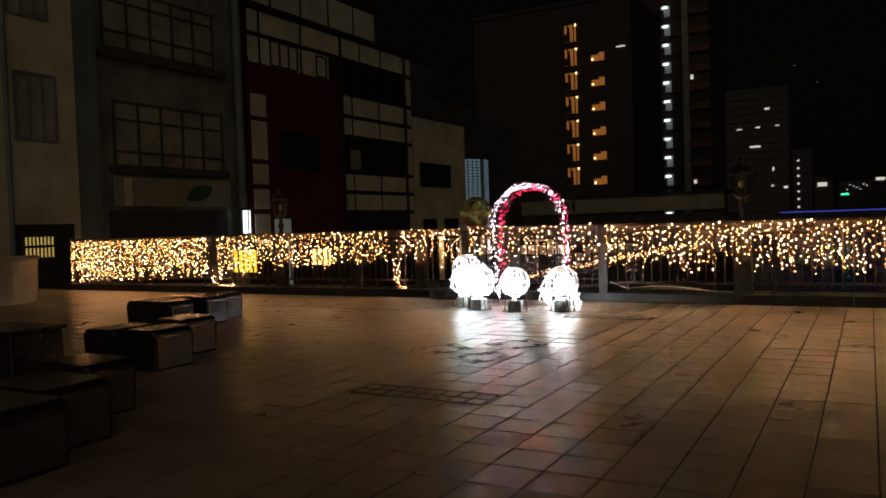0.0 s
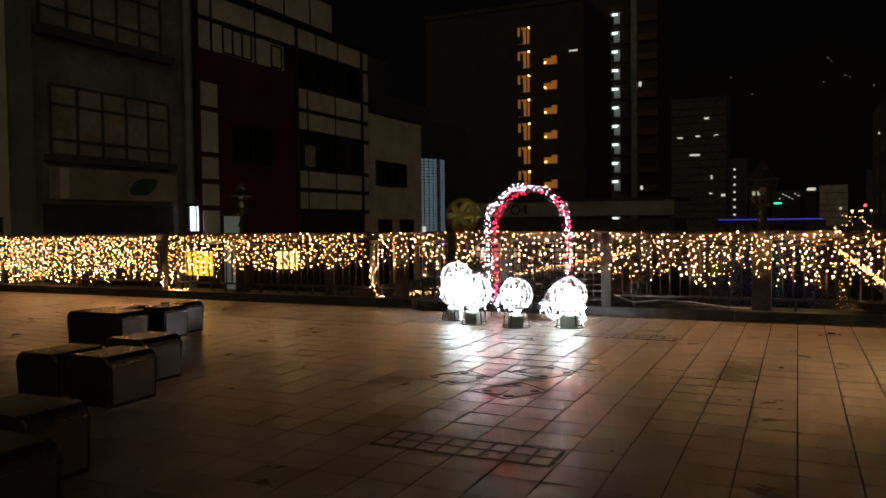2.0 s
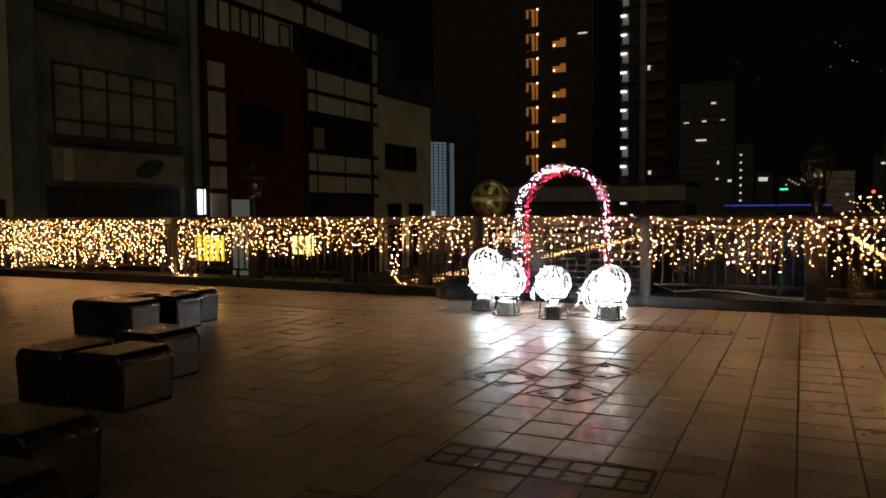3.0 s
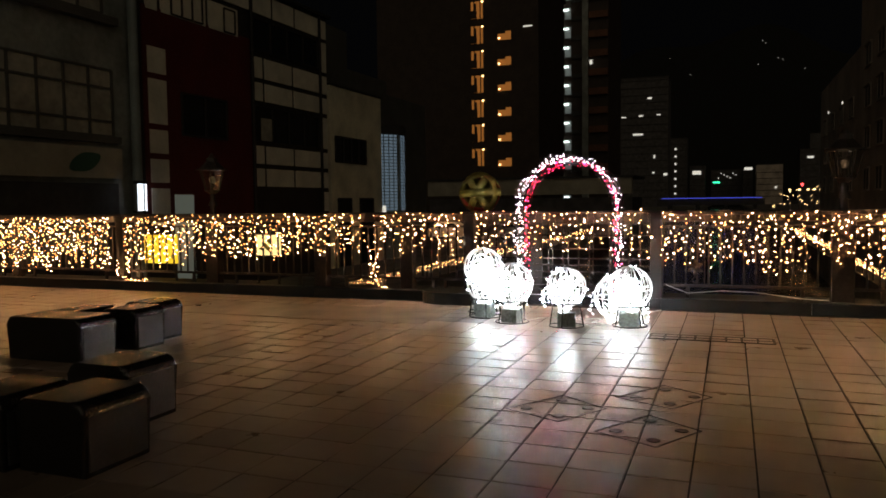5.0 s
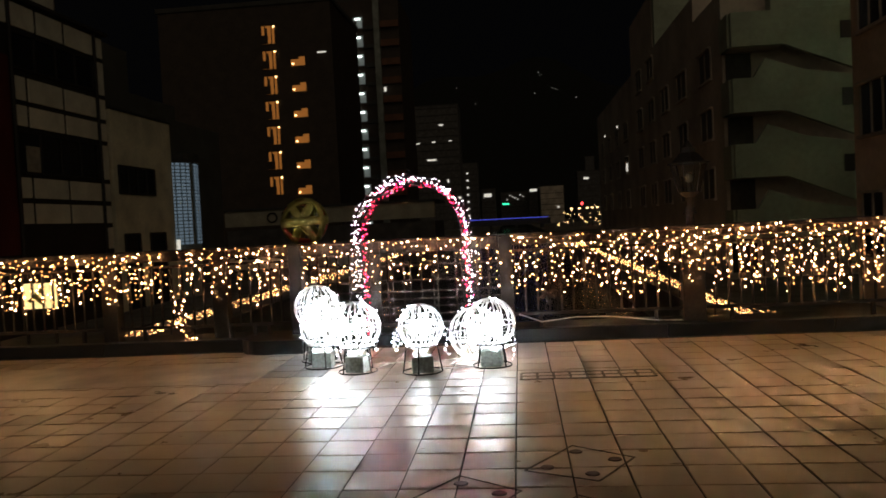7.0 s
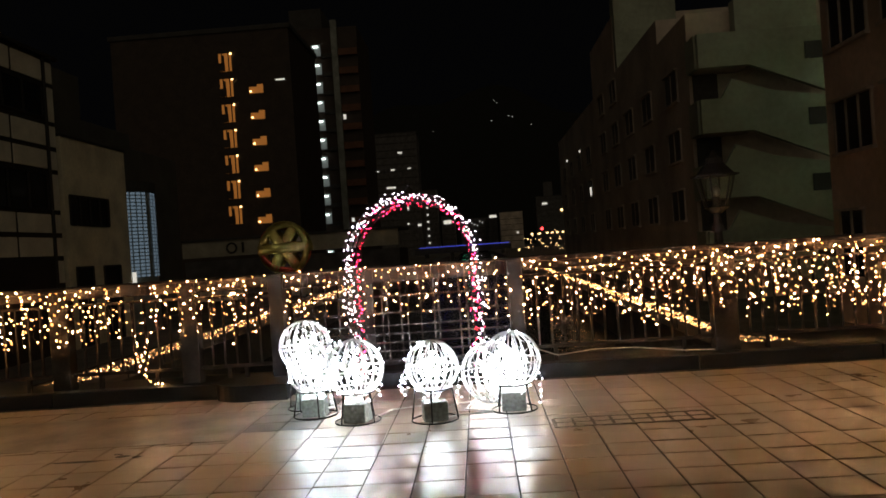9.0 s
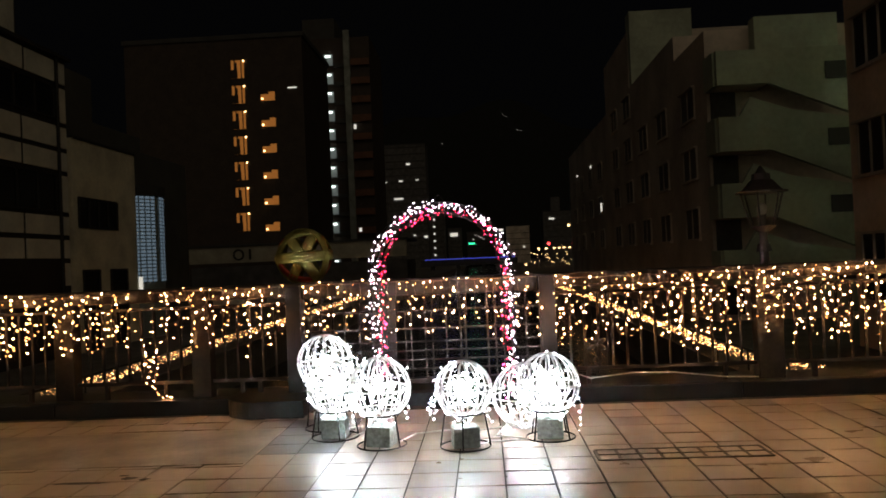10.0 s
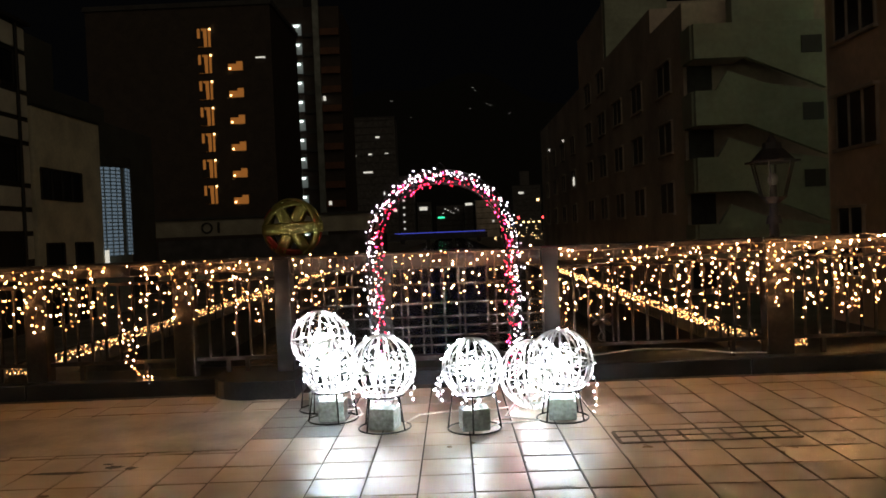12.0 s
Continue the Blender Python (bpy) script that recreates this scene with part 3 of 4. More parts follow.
ra = random.Random(11)


def wound(n, y, spread, r):
    out = []
    for p in along([q for q in hoop(r, y) if q[2] > 0.12], n):
        out.append((p.x + ra.gauss(0, spread), y + ra.gauss(0, 0.07), p.z + ra.gauss(0, spread)))
    return out


bulbs("white_bulbs", wound(320, AY - 0.12, 0.027, AR - 0.02), 0.005, ARCHWHITE, arch, "cool white bulbs", jitter=0.4, rng=ra)
bulbs("red_bulbs", wound(320, AY + 0.06, 0.027, AR - 0.065), 0.0048, ARCHRED, arch, "red bulbs", jitter=0.4, rng=ra)
bm = bmesh.new()
for y in (AY - 0.14, AY + 0.12):
    pts = [(p.x + ra.gauss(0, 0.03), p.y + ra.gauss(0, 0.04), p.z + ra.gauss(0, 0.03)) for p in along(hoop(AR - 0.045, y), 120)]
    tube(bm, pts, 0.0025, 3)
part("cable", bm, CABLE, arch, "thin dark green cable")


# ---- wire balls of white light ----
def light_ball(x, y, z, r, stand, seed, lab):
    rb = random.Random(seed)
    t = thing("light_ball", (x, y, 0), lab, "light ball", "light balls before the arch")
    for k in range(9):
        a = k * math.pi / 9 + rb.uniform(-0.07, 0.07)
        part("hoop", tube(bmesh.new(), [(x + r * math.cos(b) * math.cos(a), y + r * math.cos(b) * math.sin(a), z + r * math.sin(b)) for b in np.linspace(0, math.tau, 40, endpoint=False)], 0.006, 5, True), WIRE, t)
    for b in (-0.75, 0.0):
        part("ring", tube(bmesh.new(), [(x + r * math.cos(b) * math.cos(a), y + r * math.cos(b) * math.sin(a), z + r * math.sin(b)) for a in np.linspace(0, math.tau, 36, endpoint=False)], 0.006, 5, True), WIRE, t)
    spots, line, a = [], [], 0.0
    for k in range(170):
        a += rb.uniform(0.25, 0.7)
        b = max(-1.35, min(1.3, 1.05 - 2.2 * k / 170 + rb.uniform(-0.45, 0.45)))
        q = r * (rb.uniform(0.97, 1.1) if rb.random() < 0.3 else rb.uniform(0.1, 0.7))
        p = (x + q * math.cos(b) * math.cos(a), y + q * math.cos(b) * math.sin(a), max(0.03, z + q * math.sin(b)))
        spots.append(p)
    for k in range(70):
        a += rb.uniform(0.15, 0.6)
        b = max(-1.3, min(1.3, 0.95 - 2.0 * k / 70 + rb.uniform(-0.35, 0.35)))
        line.append((x + r * math.cos(b) * math.cos(a), y + r * math.cos(b) * math.sin(a), max(0.02, z + r * math.sin(b))))
    part("cable", tube(bmesh.new(), line, 0.0024, 4), WIRE, t, "white cable wound round the ball")
    # loose ends that hang from the ball, and the bundle under it
    for k in range(4):
        a, b = rb.uniform(0, math.tau), rb.uniform(-0.3, 0.5)
        px, py, pz = x + r * 1.03 * math.cos(b) * math.cos(a), y + r * 1.03 * math.cos(b) * math.sin(a), z + r * 1.03 * math.sin(b)
        drop, tail = rb.uniform(0.1, 0.34), []
        for i in range(7):
            f = i / 6
            tail.append((px + math.cos(a) * 0.05 * math.sin(f * 2.4) + rb.uniform(-0.012, 0.012), py + math.sin(a) * 0.05 * math.sin(f * 2.4), max(0.012, pz - drop * f)))
        part("tail", tube(bmesh.new(), tail, 0.0018, 4), WIRE, t, "loose end of white cable")
        spots += [(p[0] + rb.uniform(-0.015, 0.015), p[1], max(0.014, p[2])) for p in tail[1:]]
    if stand:
        for k in range(9):
            a, q = rb.uniform(0, math.tau), r * rb.uniform(0.1, 0.5)
            spots.append((x + q * math.cos(a), y + q * math.sin(a), max(0.17, z - r * rb.uniform(0.95, 1.25))))
    bulbs("bulbs", spots, 0.004, COLD, t, "cool white bulbs", jitter=0.35, rng=rb)
    if stand:
        zs = z - r * 0.82
        for zc, rr in ((0.007, 0.19), (zs, 0.15)):
            part("stand_ring", tube(bmesh.new(), [(x + rr * math.cos(a), y + rr * math.sin(a), zc) for a in np.linspace(0, math.tau, 32, endpoint=False)], 0.006, 6, True), STAND, t, "black steel ring")
        for k in range(4):
            a = k * math.pi / 2 + 0.5 + seed
            part("stand_leg", rod(bmesh.new(), (x + 0.19 * math.cos(a), y + 0.19 * math.sin(a), 0.004), (x + 0.15 * math.cos(a), y + 0.15 * math.sin(a), zs), 0.006, 6), STAND, t)
        bm = box(bmesh.new(), -0.1, 0.1, -0.08, 0.08, 0, 0.155, 0.008)
        bmesh.ops.transform(bm, matrix=pose(x, y, 0.001, 0, 0, rb.uniform(-15, 15)), verts=bm.verts)
        part("weight_block", bm, BLOCK, t, "grey concrete block")
    return t


ON = "wire ball of white fairy lights on a black steel stand"
light_ball(-4.585, 10.31, 0.432, 0.214, True, 1, ON)
light_ball(-5.235, 10.42, 0.44, 0.238, True, 2, ON)
light_ball(-5.66, 10.74, 0.40, 0.215, True, 3, ON)
light_ball(-5.80, 11.1, 0.57, 0.235, True, 4, "wire ball of white fairy lights raised on a taller stand")
light_ball(-3.93, 10.52, 0.415, 0.238, True, 5, ON)
light_ball(-4.1, 10.84, 0.272, 0.266, False, 6, "wire ball of white fairy lights lying on the paving")

# ---- cables on the paving ----
for pts, nm in (([(-3.7, 11.78, 0.008), (-3.9, 11.4, 0.008), (-4.25, 11.0, 0.008), (-4.35, 10.6, 0.008), (-4.1, 10.45, 0.008), (-4.4, 10.4, 0.008), (-4.5, 10.3, 0.008)], "cable"),
                ([(-5.1, 10.5, 0.008), (-5.0, 10.75, 0.008), (-4.75, 10.85, 0.008), (-4.5, 10.8, 0.008), (-4.3, 10.9, 0.008)], "cable"),
                ([(-3.66, 12.02, 0.3), (-3.4, 12.04, 0.2), (-3.0, 12.05, 0.24), (-2.6, 12.05, 0.23), (-2.1, 12.05, 0.17), (-1.8, 12.05, 0.16)], "cable"),
                ([(-5.55, 10.6, 0.008), (-5.45, 10.85, 0.008), (-5.5, 11.05, 0.008), (-5.62, 11.0, 0.008)], "cable")):
    c = part(nm, tube(bmesh.new(), pts, 0.006, 6), WHITECABLE)
    tagged(c, "thin white power cable for the lights", "cable", "power cables")


# ---- stone stools ----
def stool(x0, x1, y0, y1, h=0.395):
    """A seat block whose top rolls over into its two ends; each end has a matte stone face."""
    r, arc = 0.075, np.linspace(0, math.pi / 2, 7)
    prof = [(x0 + 0.012, 0.0), (x1 - 0.012, 0.0)] + [(x1 - r + r * math.cos(a), h - r + r * math.sin(a)) for a in arc] + [(x0 + r - r * math.sin(a), h - r + r * math.cos(a)) for a in arc]
    bm = prism(bmesh.new(), prof, "y", y0, y1 - y0)
    rim_edges = [e for e in bm.edges if abs(e.verts[0].co.y - e.verts[1].co.y) < 1e-6]
    bmesh.ops.bevel(bm, geom=rim_edges, offset=0.02, segments=3, affect="EDGES", profile=0.5)
    o = part("stool", bm, STOOL)
    for xa, xb in ((x1 - 0.012, x1 + 0.003), (x0 - 0.003, x0 + 0.012)):
        part("end_panel", box(bmesh.new(), xa, xb, y0 + 0.035, y1 - 0.035, 0.03, h - r - 0.005, 0.003), STOOLEND, o, "matte grey stone end face")
    return tagged(o, "low black polished stone seat block with rolled top edges", "seat", "seat blocks of the plaza")


for s in ((-9.08, -8.2, 7.08, 7.5), (-9.05, -8.62, 7.54, 7.96), (-8.6, -8.18, 7.72, 8.12), (-8.78, -8.34, 8.2, 8.58),
          (-6.9, -6.42, 4.86, 5.34), (-6.40, -5.93, 4.92, 5.4), (-6.85, -6.36, 5.68, 6.13),
          (-5.5, -4.84, 3.44, 3.84), (-5.1, -4.32, 2.78, 3.24), (-4.9, -4.02, 2.24, 2.72)):
    stool(*s)

bx = thing("utility_box", (-6.2, 3.7, 0), "low black glossy utility box standing between the seat blocks", "utility box")
part("body", box(bmesh.new(), -6.6, -5.86, 3.5, 3.95, 0, 0.56, 0.02, 3), STOOL, bx)
part("lid", box(bmesh.new(), -6.62, -5.84, 3.48, 3.97, 0.56, 0.59, 0.008), STOOL, bx)
part("front_plate", box(bmesh.new(), -6.45, -6.15, 3.49, 3.502, 0.2, 0.42, 0.004), GLASS, bx, "glossy plate")

# rounded planter at the far edge of the plaza
pl = thing("planter", (-15.55, 9.1, 0), "round pale cream concrete planter standing on the paving", "planter")
bm = bmesh.new()
bmesh.ops.create_cone(bm, cap_ends=True, segments=40, radius1=0.7, radius2=0.73, depth=0.9, matrix=Matrix.Translation((-15.55, 9.1, 0.45)))
part("bowl", bm, SIGN, pl, smooth=False)
part("rim", tube(bmesh.new(), [(-15.55 + 0.73 * math.cos(a), 9.1 + 0.73 * math.sin(a), 0.9) for a in np.linspace(0, math.tau, 40, endpoint=False)], 0.04, 8, True), SIGN, pl)

# ---- grates and marks set in the paving ----
def grate(x0, x1, y0, y1, n, m):
    t = thing("drain_grate", ((x0 + x1) / 2, (y0 + y1) / 2, 0), "iron inspection frame set in the paving with tiled squares", "drain cover", "drain covers of the plaza")
    w, z = 0.026, 0.006
    for y in [y0 + (y1 - y0) * k / m for k in range(m + 1)]:
        q = w / 2 if y in (y0, y1) else 0.007
        part("bar", box(bmesh.new(), x0, x1, y - q, y + q, -0.03, z), GRATEIRON, t)
    for x in [x0 + (x1 - x0) * k / n for k in range(n + 1)]:
        q = w / 2 if x in (x0, x1) else 0.011
        part("bar", box(bmesh.new(), x - q, x + q, y0, y1, -0.031, z - 0.002), GRATEIRON, t)
    for i in range(n):
        for j in range(m):
            ax, ay = x0 + (x1 - x0) * i / n, y0 + (y1 - y0) * j / m
            part("inset_tile", box(bmesh.new(), ax + 0.013, ax + (x1 - x0) / n - 0.013, ay + 0.015, ay + (y1 - y0) / m - 0.015, -0.03, 0.0035), TILE, t)


grate(-3.655, -2.5, 9.81, 10.08, 8, 2)
grate(-3.645, -2.485, 4.91, 5.225, 8, 2)


def marks(x0, y0, dx):
    t = thing("floor_inlay", (x0, y0, 0.004), "worn dark diamond outline inlaid in the paving with four studs", "floor inlay", "diamond inlays of the paving")
    cs = [(x0, y0), (x0 + 0.29 * dx, y0 + 0.45), (x0 + 0.63 * dx, y0 + 0.2), (x0 + 0.39 * dx, y0 - 0.19)]
    for (ax, ay), (bx_, by) in zip(cs, cs[1:] + cs[:1]):
        d = Vector((bx_ - ax, by - ay, 0))
        bm = box(bmesh.new(), -d.length / 2, d.length / 2, -0.0055, 0.0055, 0.001, 0.004)
        bmesh.ops.transform(bm, matrix=Matrix.Translation(((ax + bx_) / 2, (ay + by) / 2, 0)) @ Matrix.Rotation(math.atan2(d.y, d.x), 4, "Z"), verts=bm.verts)
        part("line", bm, INLAY, t)
    mx, my = sum(c[0] for c in cs) / 4, sum(c[1] for c in cs) / 4
    for cx, cy in cs:
        px, py = cx + (mx - cx) * 0.38, cy + (my - cy) * 0.38
        bm = bmesh.new()
        bmesh.ops.create_cone(bm, cap_ends=True, segments=14, radius1=0.042, radius2=0.036, depth=0.006, matrix=Matrix.Translation((px, py, 0.004)) @ Matrix.Diagonal((1, 0.9, 1, 1)))
        part("stud", bm, INLAY, t)


marks(-4.29, 6.88, 1.0)
marks(-3.65, 6.56, 0.95)
marks(-3.64, 7.4, 1.0)

p = part("cement_patch", box(bmesh.new(), -9.6, -6.19, 9.985, 11.1, -0.02, 0.004), CEMENT, None, "smooth cement patch in the paving, stained")
tagged(p, category="pavement", kind="structure")


rk = random.Random(8)
for x, y, w, d in ((-6.88, 9.67, 0.07, 0.045), (-6.76, 9.64, 0.045, 0.035), (-7.2, 9.58, 0.22, 0.03), (-6.95, 9.74, 0.05, 0.02)):
    bm = bmesh.new()
    bm.faces.new([bm.verts.new((x + w * k_ * math.cos(a), y + d * k_ * math.sin(a), 0.0055)) for a, k_ in [(a, rk.uniform(0.6, 1.1)) for a in np.linspace(0, math.tau, 18, endpoint=False)]])
    tagged(part("floor_stain", bm, GRIME, None, "dark irregular stain on the paving"), category="stain", kind="structure")


# ---- facades of the west bank ----
WX = -21.5


def slab(b, name, y0, y1, z0, z1, m, out=0.0, depth=0.3, lab=""):
    return part(name, box(bmesh.new(), WX + out - depth, WX + out, y0, y1, z0, z1), m, b, lab)


def window_w(b, y0, y1, z0, z1, cols, rows, glass=GLASS, frame_m=BEAM, out=0.0):
    w = slab(b, "window", y0, y1, z0, z1, glass, out + 0.01, 0.05)
    for y in [y0 + (y1 - y0) * k / cols for k in range(cols + 1)]:
        part("mullion", box(bmesh.new(), WX + out, WX + out + 0.07, y - 0.035, y + 0.035, z0, z1), frame_m, w)
    for z in [z0 + (z1 - z0) * r for r in rows]:
        part("transom", box(bmesh.new(), WX + out, WX + out + 0.06, y0, y1, z - 0.035, z + 0.035), frame_m, w)
    return w


# cream building
hc = thing("cream_building", (WX - 5, 9, BANKZ), "cream rendered building with grey-curtained windows and a downpipe", "building")
slab(hc, "wall", 2.0, 15.25, BANKZ, 14.0, CREAM, 0, 10)
window_w(hc, 13.3, 14.55, 4.18, 6.14, 3, (0, 1), CURTAIN, PIPE)
window_w(hc, 13.2, 14.4, 7.8, 9.8, 3, (0, 1), CURTAIN, PIPE)
window_w(hc, 10.0, 11.4, 4.18, 6.14, 3, (0, 1), CURTAIN, PIPE)
# Flat dark sheet set on the wall for the unlit doorway.
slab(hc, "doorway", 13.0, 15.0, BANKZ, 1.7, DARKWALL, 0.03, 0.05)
lv = slab(hc, "louver", 13.35, 14.3, 0.72, 1.32, LOUVER, 0.05, 0.04, "warmly lit louvered window")
for k in range(9):
    part("slat", box(bmesh.new(), WX + 0.05, WX + 0.09, 13.35 + 0.117 * k - 0.015, 13.35 + 0.117 * k + 0.015, 0.72, 1.32), BEAM, lv)
part("slat", box(bmesh.new(), WX + 0.05, WX + 0.1, 13.3, 14.35, 1.0, 1.08), BEAM, lv)
part("downpipe", rod(bmesh.new(), (WX + 0.1, 13.0, BANKZ), (WX + 0.1, 13.0, 14), 0.07, 10), PIPE, hc)

# grey shop building
hg = thing("grey_shop_building", (WX - 5, 18.6, BANKZ), "grey rendered shop building with window bands and a faded sign", "building")
slab(hg, "wall", 15.3, 22.47, BANKZ, 14.0, GREYWALL, -0.3, 9)
slab(hg, "corner_pier", 15.3, 16.1, BANKZ, 14.0, PIPE, -0.05, 0.3)
window_w(hg, 16.8, 21.6, 3.62, 5.75, 5, (0, 0.22, 0.72, 1), CURTAIN, FRAMEGREY, -0.28)
slab(hg, "window_ledge", 16.6, 21.7, 3.38, 3.6, FRAMEGREY, 0.0, 0.3)
window_w(hg, 16.5, 21.3, 7.5, 9.5, 5, (0, 0.28, 0.78, 1), CURTAIN, FRAMEGREY, -0.28)
slab(hg, "balcony_edge", 16.3, 21.7, 7.15, 7.4, FRAMEGREY, 0.05, 0.35)
# Flat dark sheet for the dark ground floor.
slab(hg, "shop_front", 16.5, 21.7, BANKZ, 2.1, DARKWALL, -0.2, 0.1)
sg = slab(hg, "sign_board", 16.6, 21.7, 2.25, 3.22, SIGN, 0.0, 0.12, "faded cream sign board")
bm = bmesh.new()
prism(bm, [(20.15 + 0.6 * math.cos(a) + 0.1 * math.sin(a), 2.74 + 0.3 * math.sin(a) + 0.14 * math.cos(a) * abs(math.cos(a))) for a in np.linspace(0, math.tau, 22, endpoint=False)], "x", WX + 0.004, 0.02)
part("leaf", bm, LEAF, sg, "dark green leaf shape")
part("stripe", box(bmesh.new(), WX + 0.003, WX + 0.016, 16.9, 17.2, 2.27, 3.2), CREAM, sg)
part("downpipe", rod(bmesh.new(), (WX + 0.05, 22.3, BANKZ), (WX + 0.05, 22.3, 12), 0.16, 12), PIPE, hg)

# half-timbered building
ht = thing("half_timbered_building", (WX - 5, 29, BANKZ), "half-timbered building with off-white panels and a dark red wall", "building")
slab(ht, "wall", 22.5, 35.3, BANKZ, 10.3, BEAM, -0.02, 9)
slab(ht, "upper_storey", 22.5, 33.0, 10.35, 13.6, BEAM, -0.6, 8)
slab(ht, "eave", 22.4, 35.4, 10.3, 10.42, BEAM, 0.25, 0.6)
slab(ht, "red_wall", 22.75, 28.9, 1.0, 8.15, REDWALL, 0.03, 0.06, "dark red corrugated wall")
def panel(y0, y1, z0, z1, out=0.0):
    slab(ht, "panel", y0 + 0.1, y1 - 0.1, z0 + 0.1, z1 - 0.1, PANEL, out + 0.05, 0.06)
for z0, z1 in ((5.81, 6.9), (4.08, 5.81), (3.07, 4.08), (2.06, 3.07), (0.6, 2.06)):
    panel(22.85, 23.95, z0, z1)
for z0, z1 in ((6.55, 7.6), (5.6, 6.55), (2.97, 3.92), (2.02, 2.97)):
    for y0, y1 in ((29.0, 29.85), (29.85, 32.15), (32.15, 34.55)):
        panel(y0, y1, z0, z1)
for z0, z1 in ((7.6, 9.2), (6.55, 7.6), (5.6, 6.55), (3.92, 5.6), (2.97, 3.92), (2.02, 2.97), (0.9, 2.02)):
    panel(34.55, 35.3, z0, z1)
for y0, y1 in ((22.85, 23.6), (23.6, 26.2), (26.2, 29.0), (29.0, 30.6), (30.6, 32.4), (32.4, 34.55), (34.55, 35.3)):
    panel(y0, y1, 9.2, 10.25)
for y0, y1 in ((22.85, 23.6), (23.6, 26.2), (26.2, 28.2)):
    panel(y0, y1, 7.95, 9.2)
for y0, y1 in ((23.0, 25.0), (25.0, 27.0), (27.0, 29.0), (29.0, 31.0), (31.0, 32.9)):
    panel(y0, y1, 10.6, 12.2, -0.58)
window_w(ht, 24.2, 25.9, 8.1, 9.1, 3, (0, 1), CURTAIN, BEAM, 0.02)
window_w(ht, 27.2, 27.9, 8.1, 9.0, 1, (0, 1), CURTAIN, BEAM, 0.02)
window_w(ht, 29.1, 34.4, 7.8, 9.1, 4, (0, 1))
window_w(ht, 29.1, 34.4, 4.0, 5.5, 4, (0, 1))
window_w(ht, 24.6, 27.2, 3.9, 5.4, 2, (0, 1), GLASS, BEAM, 0.04)
slab(ht, "curtain", 29.6, 30.4, 4.05, 5.0, CURTAIN, 0.03, 0.02)
slab(ht, "doorway", 24.1, 25.1, BANKZ, 1.75, DOORDIM, 0.06, 0.05, "dimly lit glass door")
for y in (28.95, 34.5):
    part("downpipe", rod(bmesh.new(), (WX + 0.12, y, 0.5), (WX + 0.12, y, 10.3), 0.06, 8), BEAM, ht)
dl = thing("door_lamp", (WX + 0.05, 22.35, 1.2), "bright white lit glass box lamp beside the shop door", "lamp")
part("glass", box(bmesh.new(), WX + 0.02, WX + 0.28, 22.17, 22.45, 1.2, 2.1, 0.01), DOORLIT, dl)
part("frame", box(bmesh.new(), WX + 0.0, WX + 0.3, 22.13, 22.49, 2.1, 2.2), BEAM, dl)
part("glazing_bar", box(bmesh.new(), WX + 0.275, WX + 0.3, 22.29, 22.33, 1.2, 2.1), BEAM, dl)
part("bracket", box(bmesh.new(), WX - 0.03, WX + 0.3, 22.13, 22.49, 1.12, 1.2), BEAM, dl)

# white low building with the glass-block stair tower
hw = thing("white_low_building", (WX - 5, 38.6, BANKZ), "low white rendered building with one dark window band", "building")
slab(hw, "wall", 35.6, 41.4, BANKZ, 7.2, CREAM, 0.0, 9)
slab(hw, "upper_block", 35.6, 38.6, 7.2, 10.4, FRAMEGREY, -0.6, 8)
slab(hw, "roof_edge", 35.6, 41.4, 7.2, 7.3, BEAM, 0.06, 0.3)
window_w(hw, 36.0, 39.4, 3.45, 4.72, 4, (0, 1))
window_w(hw, 36.2, 37.6, BANKZ, 1.6, 1, (0, 1))
window_w(hw, 38.6, 40.2, BANKZ, 1.6, 1, (0, 1))
gt = thing("glass_block_tower", (WX - 1.2, 43.2, BANKZ), "round stair tower of glass blocks glowing pale blue", "stair tower")
bm = bmesh.new()
R, cx, cy = 1.75, WX - 1.3, 43.3
n, rows, z0, z1 = 18, 24, 0.9, 5.3
for i in range(n):
    for j in range(rows):
        if i == 9:
            continue
        a0, a1 = -1.9 + 3.2 * i / n + 0.02, -1.9 + 3.2 * (i + 1) / n - 0.02
        za, zb = z0 + (z1 - z0) * j / rows + 0.03, z0 + (z1 - z0) * (j + 1) / rows - 0.03
        bm.faces.new([bm.verts.new((cx + R * math.cos(a), cy + R * math.sin(a), z)) for a, z in ((a0, za), (a1, za), (a1, zb), (a0, zb))])
tagged(part("glass_block_grid", bm, GLASSLIT, gt, "grid of pale blue lit glass blocks"), kind="stuff")
bm = bmesh.new()
bmesh.ops.create_cone(bm, cap_ends=True, segments=32, radius1=R - 0.04, radius2=R - 0.04, depth=5.3 - BANKZ, matrix=Matrix.Translation((cx, cy, (5.3 + BANKZ) / 2)))
part("core", bm, PIPE, gt)
bm = bmesh.new()
bmesh.ops.create_cone(bm, cap_ends=True, segments=32, radius1=R + 0.08, radius2=R + 0.08, depth=0.5, matrix=Matrix.Translation((cx, cy, 5.56)))
part("cap", bm, DARKWALL, gt)
part("door_light", box(bmesh.new(), WX + 0.0, WX + 0.1, 41.45, 41.7, 0.5, 1.2), FARWIN, gt)
hd = thing("grey_rear_building", (WX - 6, 49, BANKZ), "dark grey concrete building behind the stair tower", "building")
slab(hd, "wall", 41.5, 56, BANKZ, 8.6, FRAMEGREY, -3.2, 9)
slab(hd, "parapet", 41.5, 50, 8.6, 9.6, FRAMEGREY, -3.6, 8)
window_w(hd, 47.2, 49.0, 3.4, 4.8, 2, (0, 1), GLASS, BEAM, -3.2)

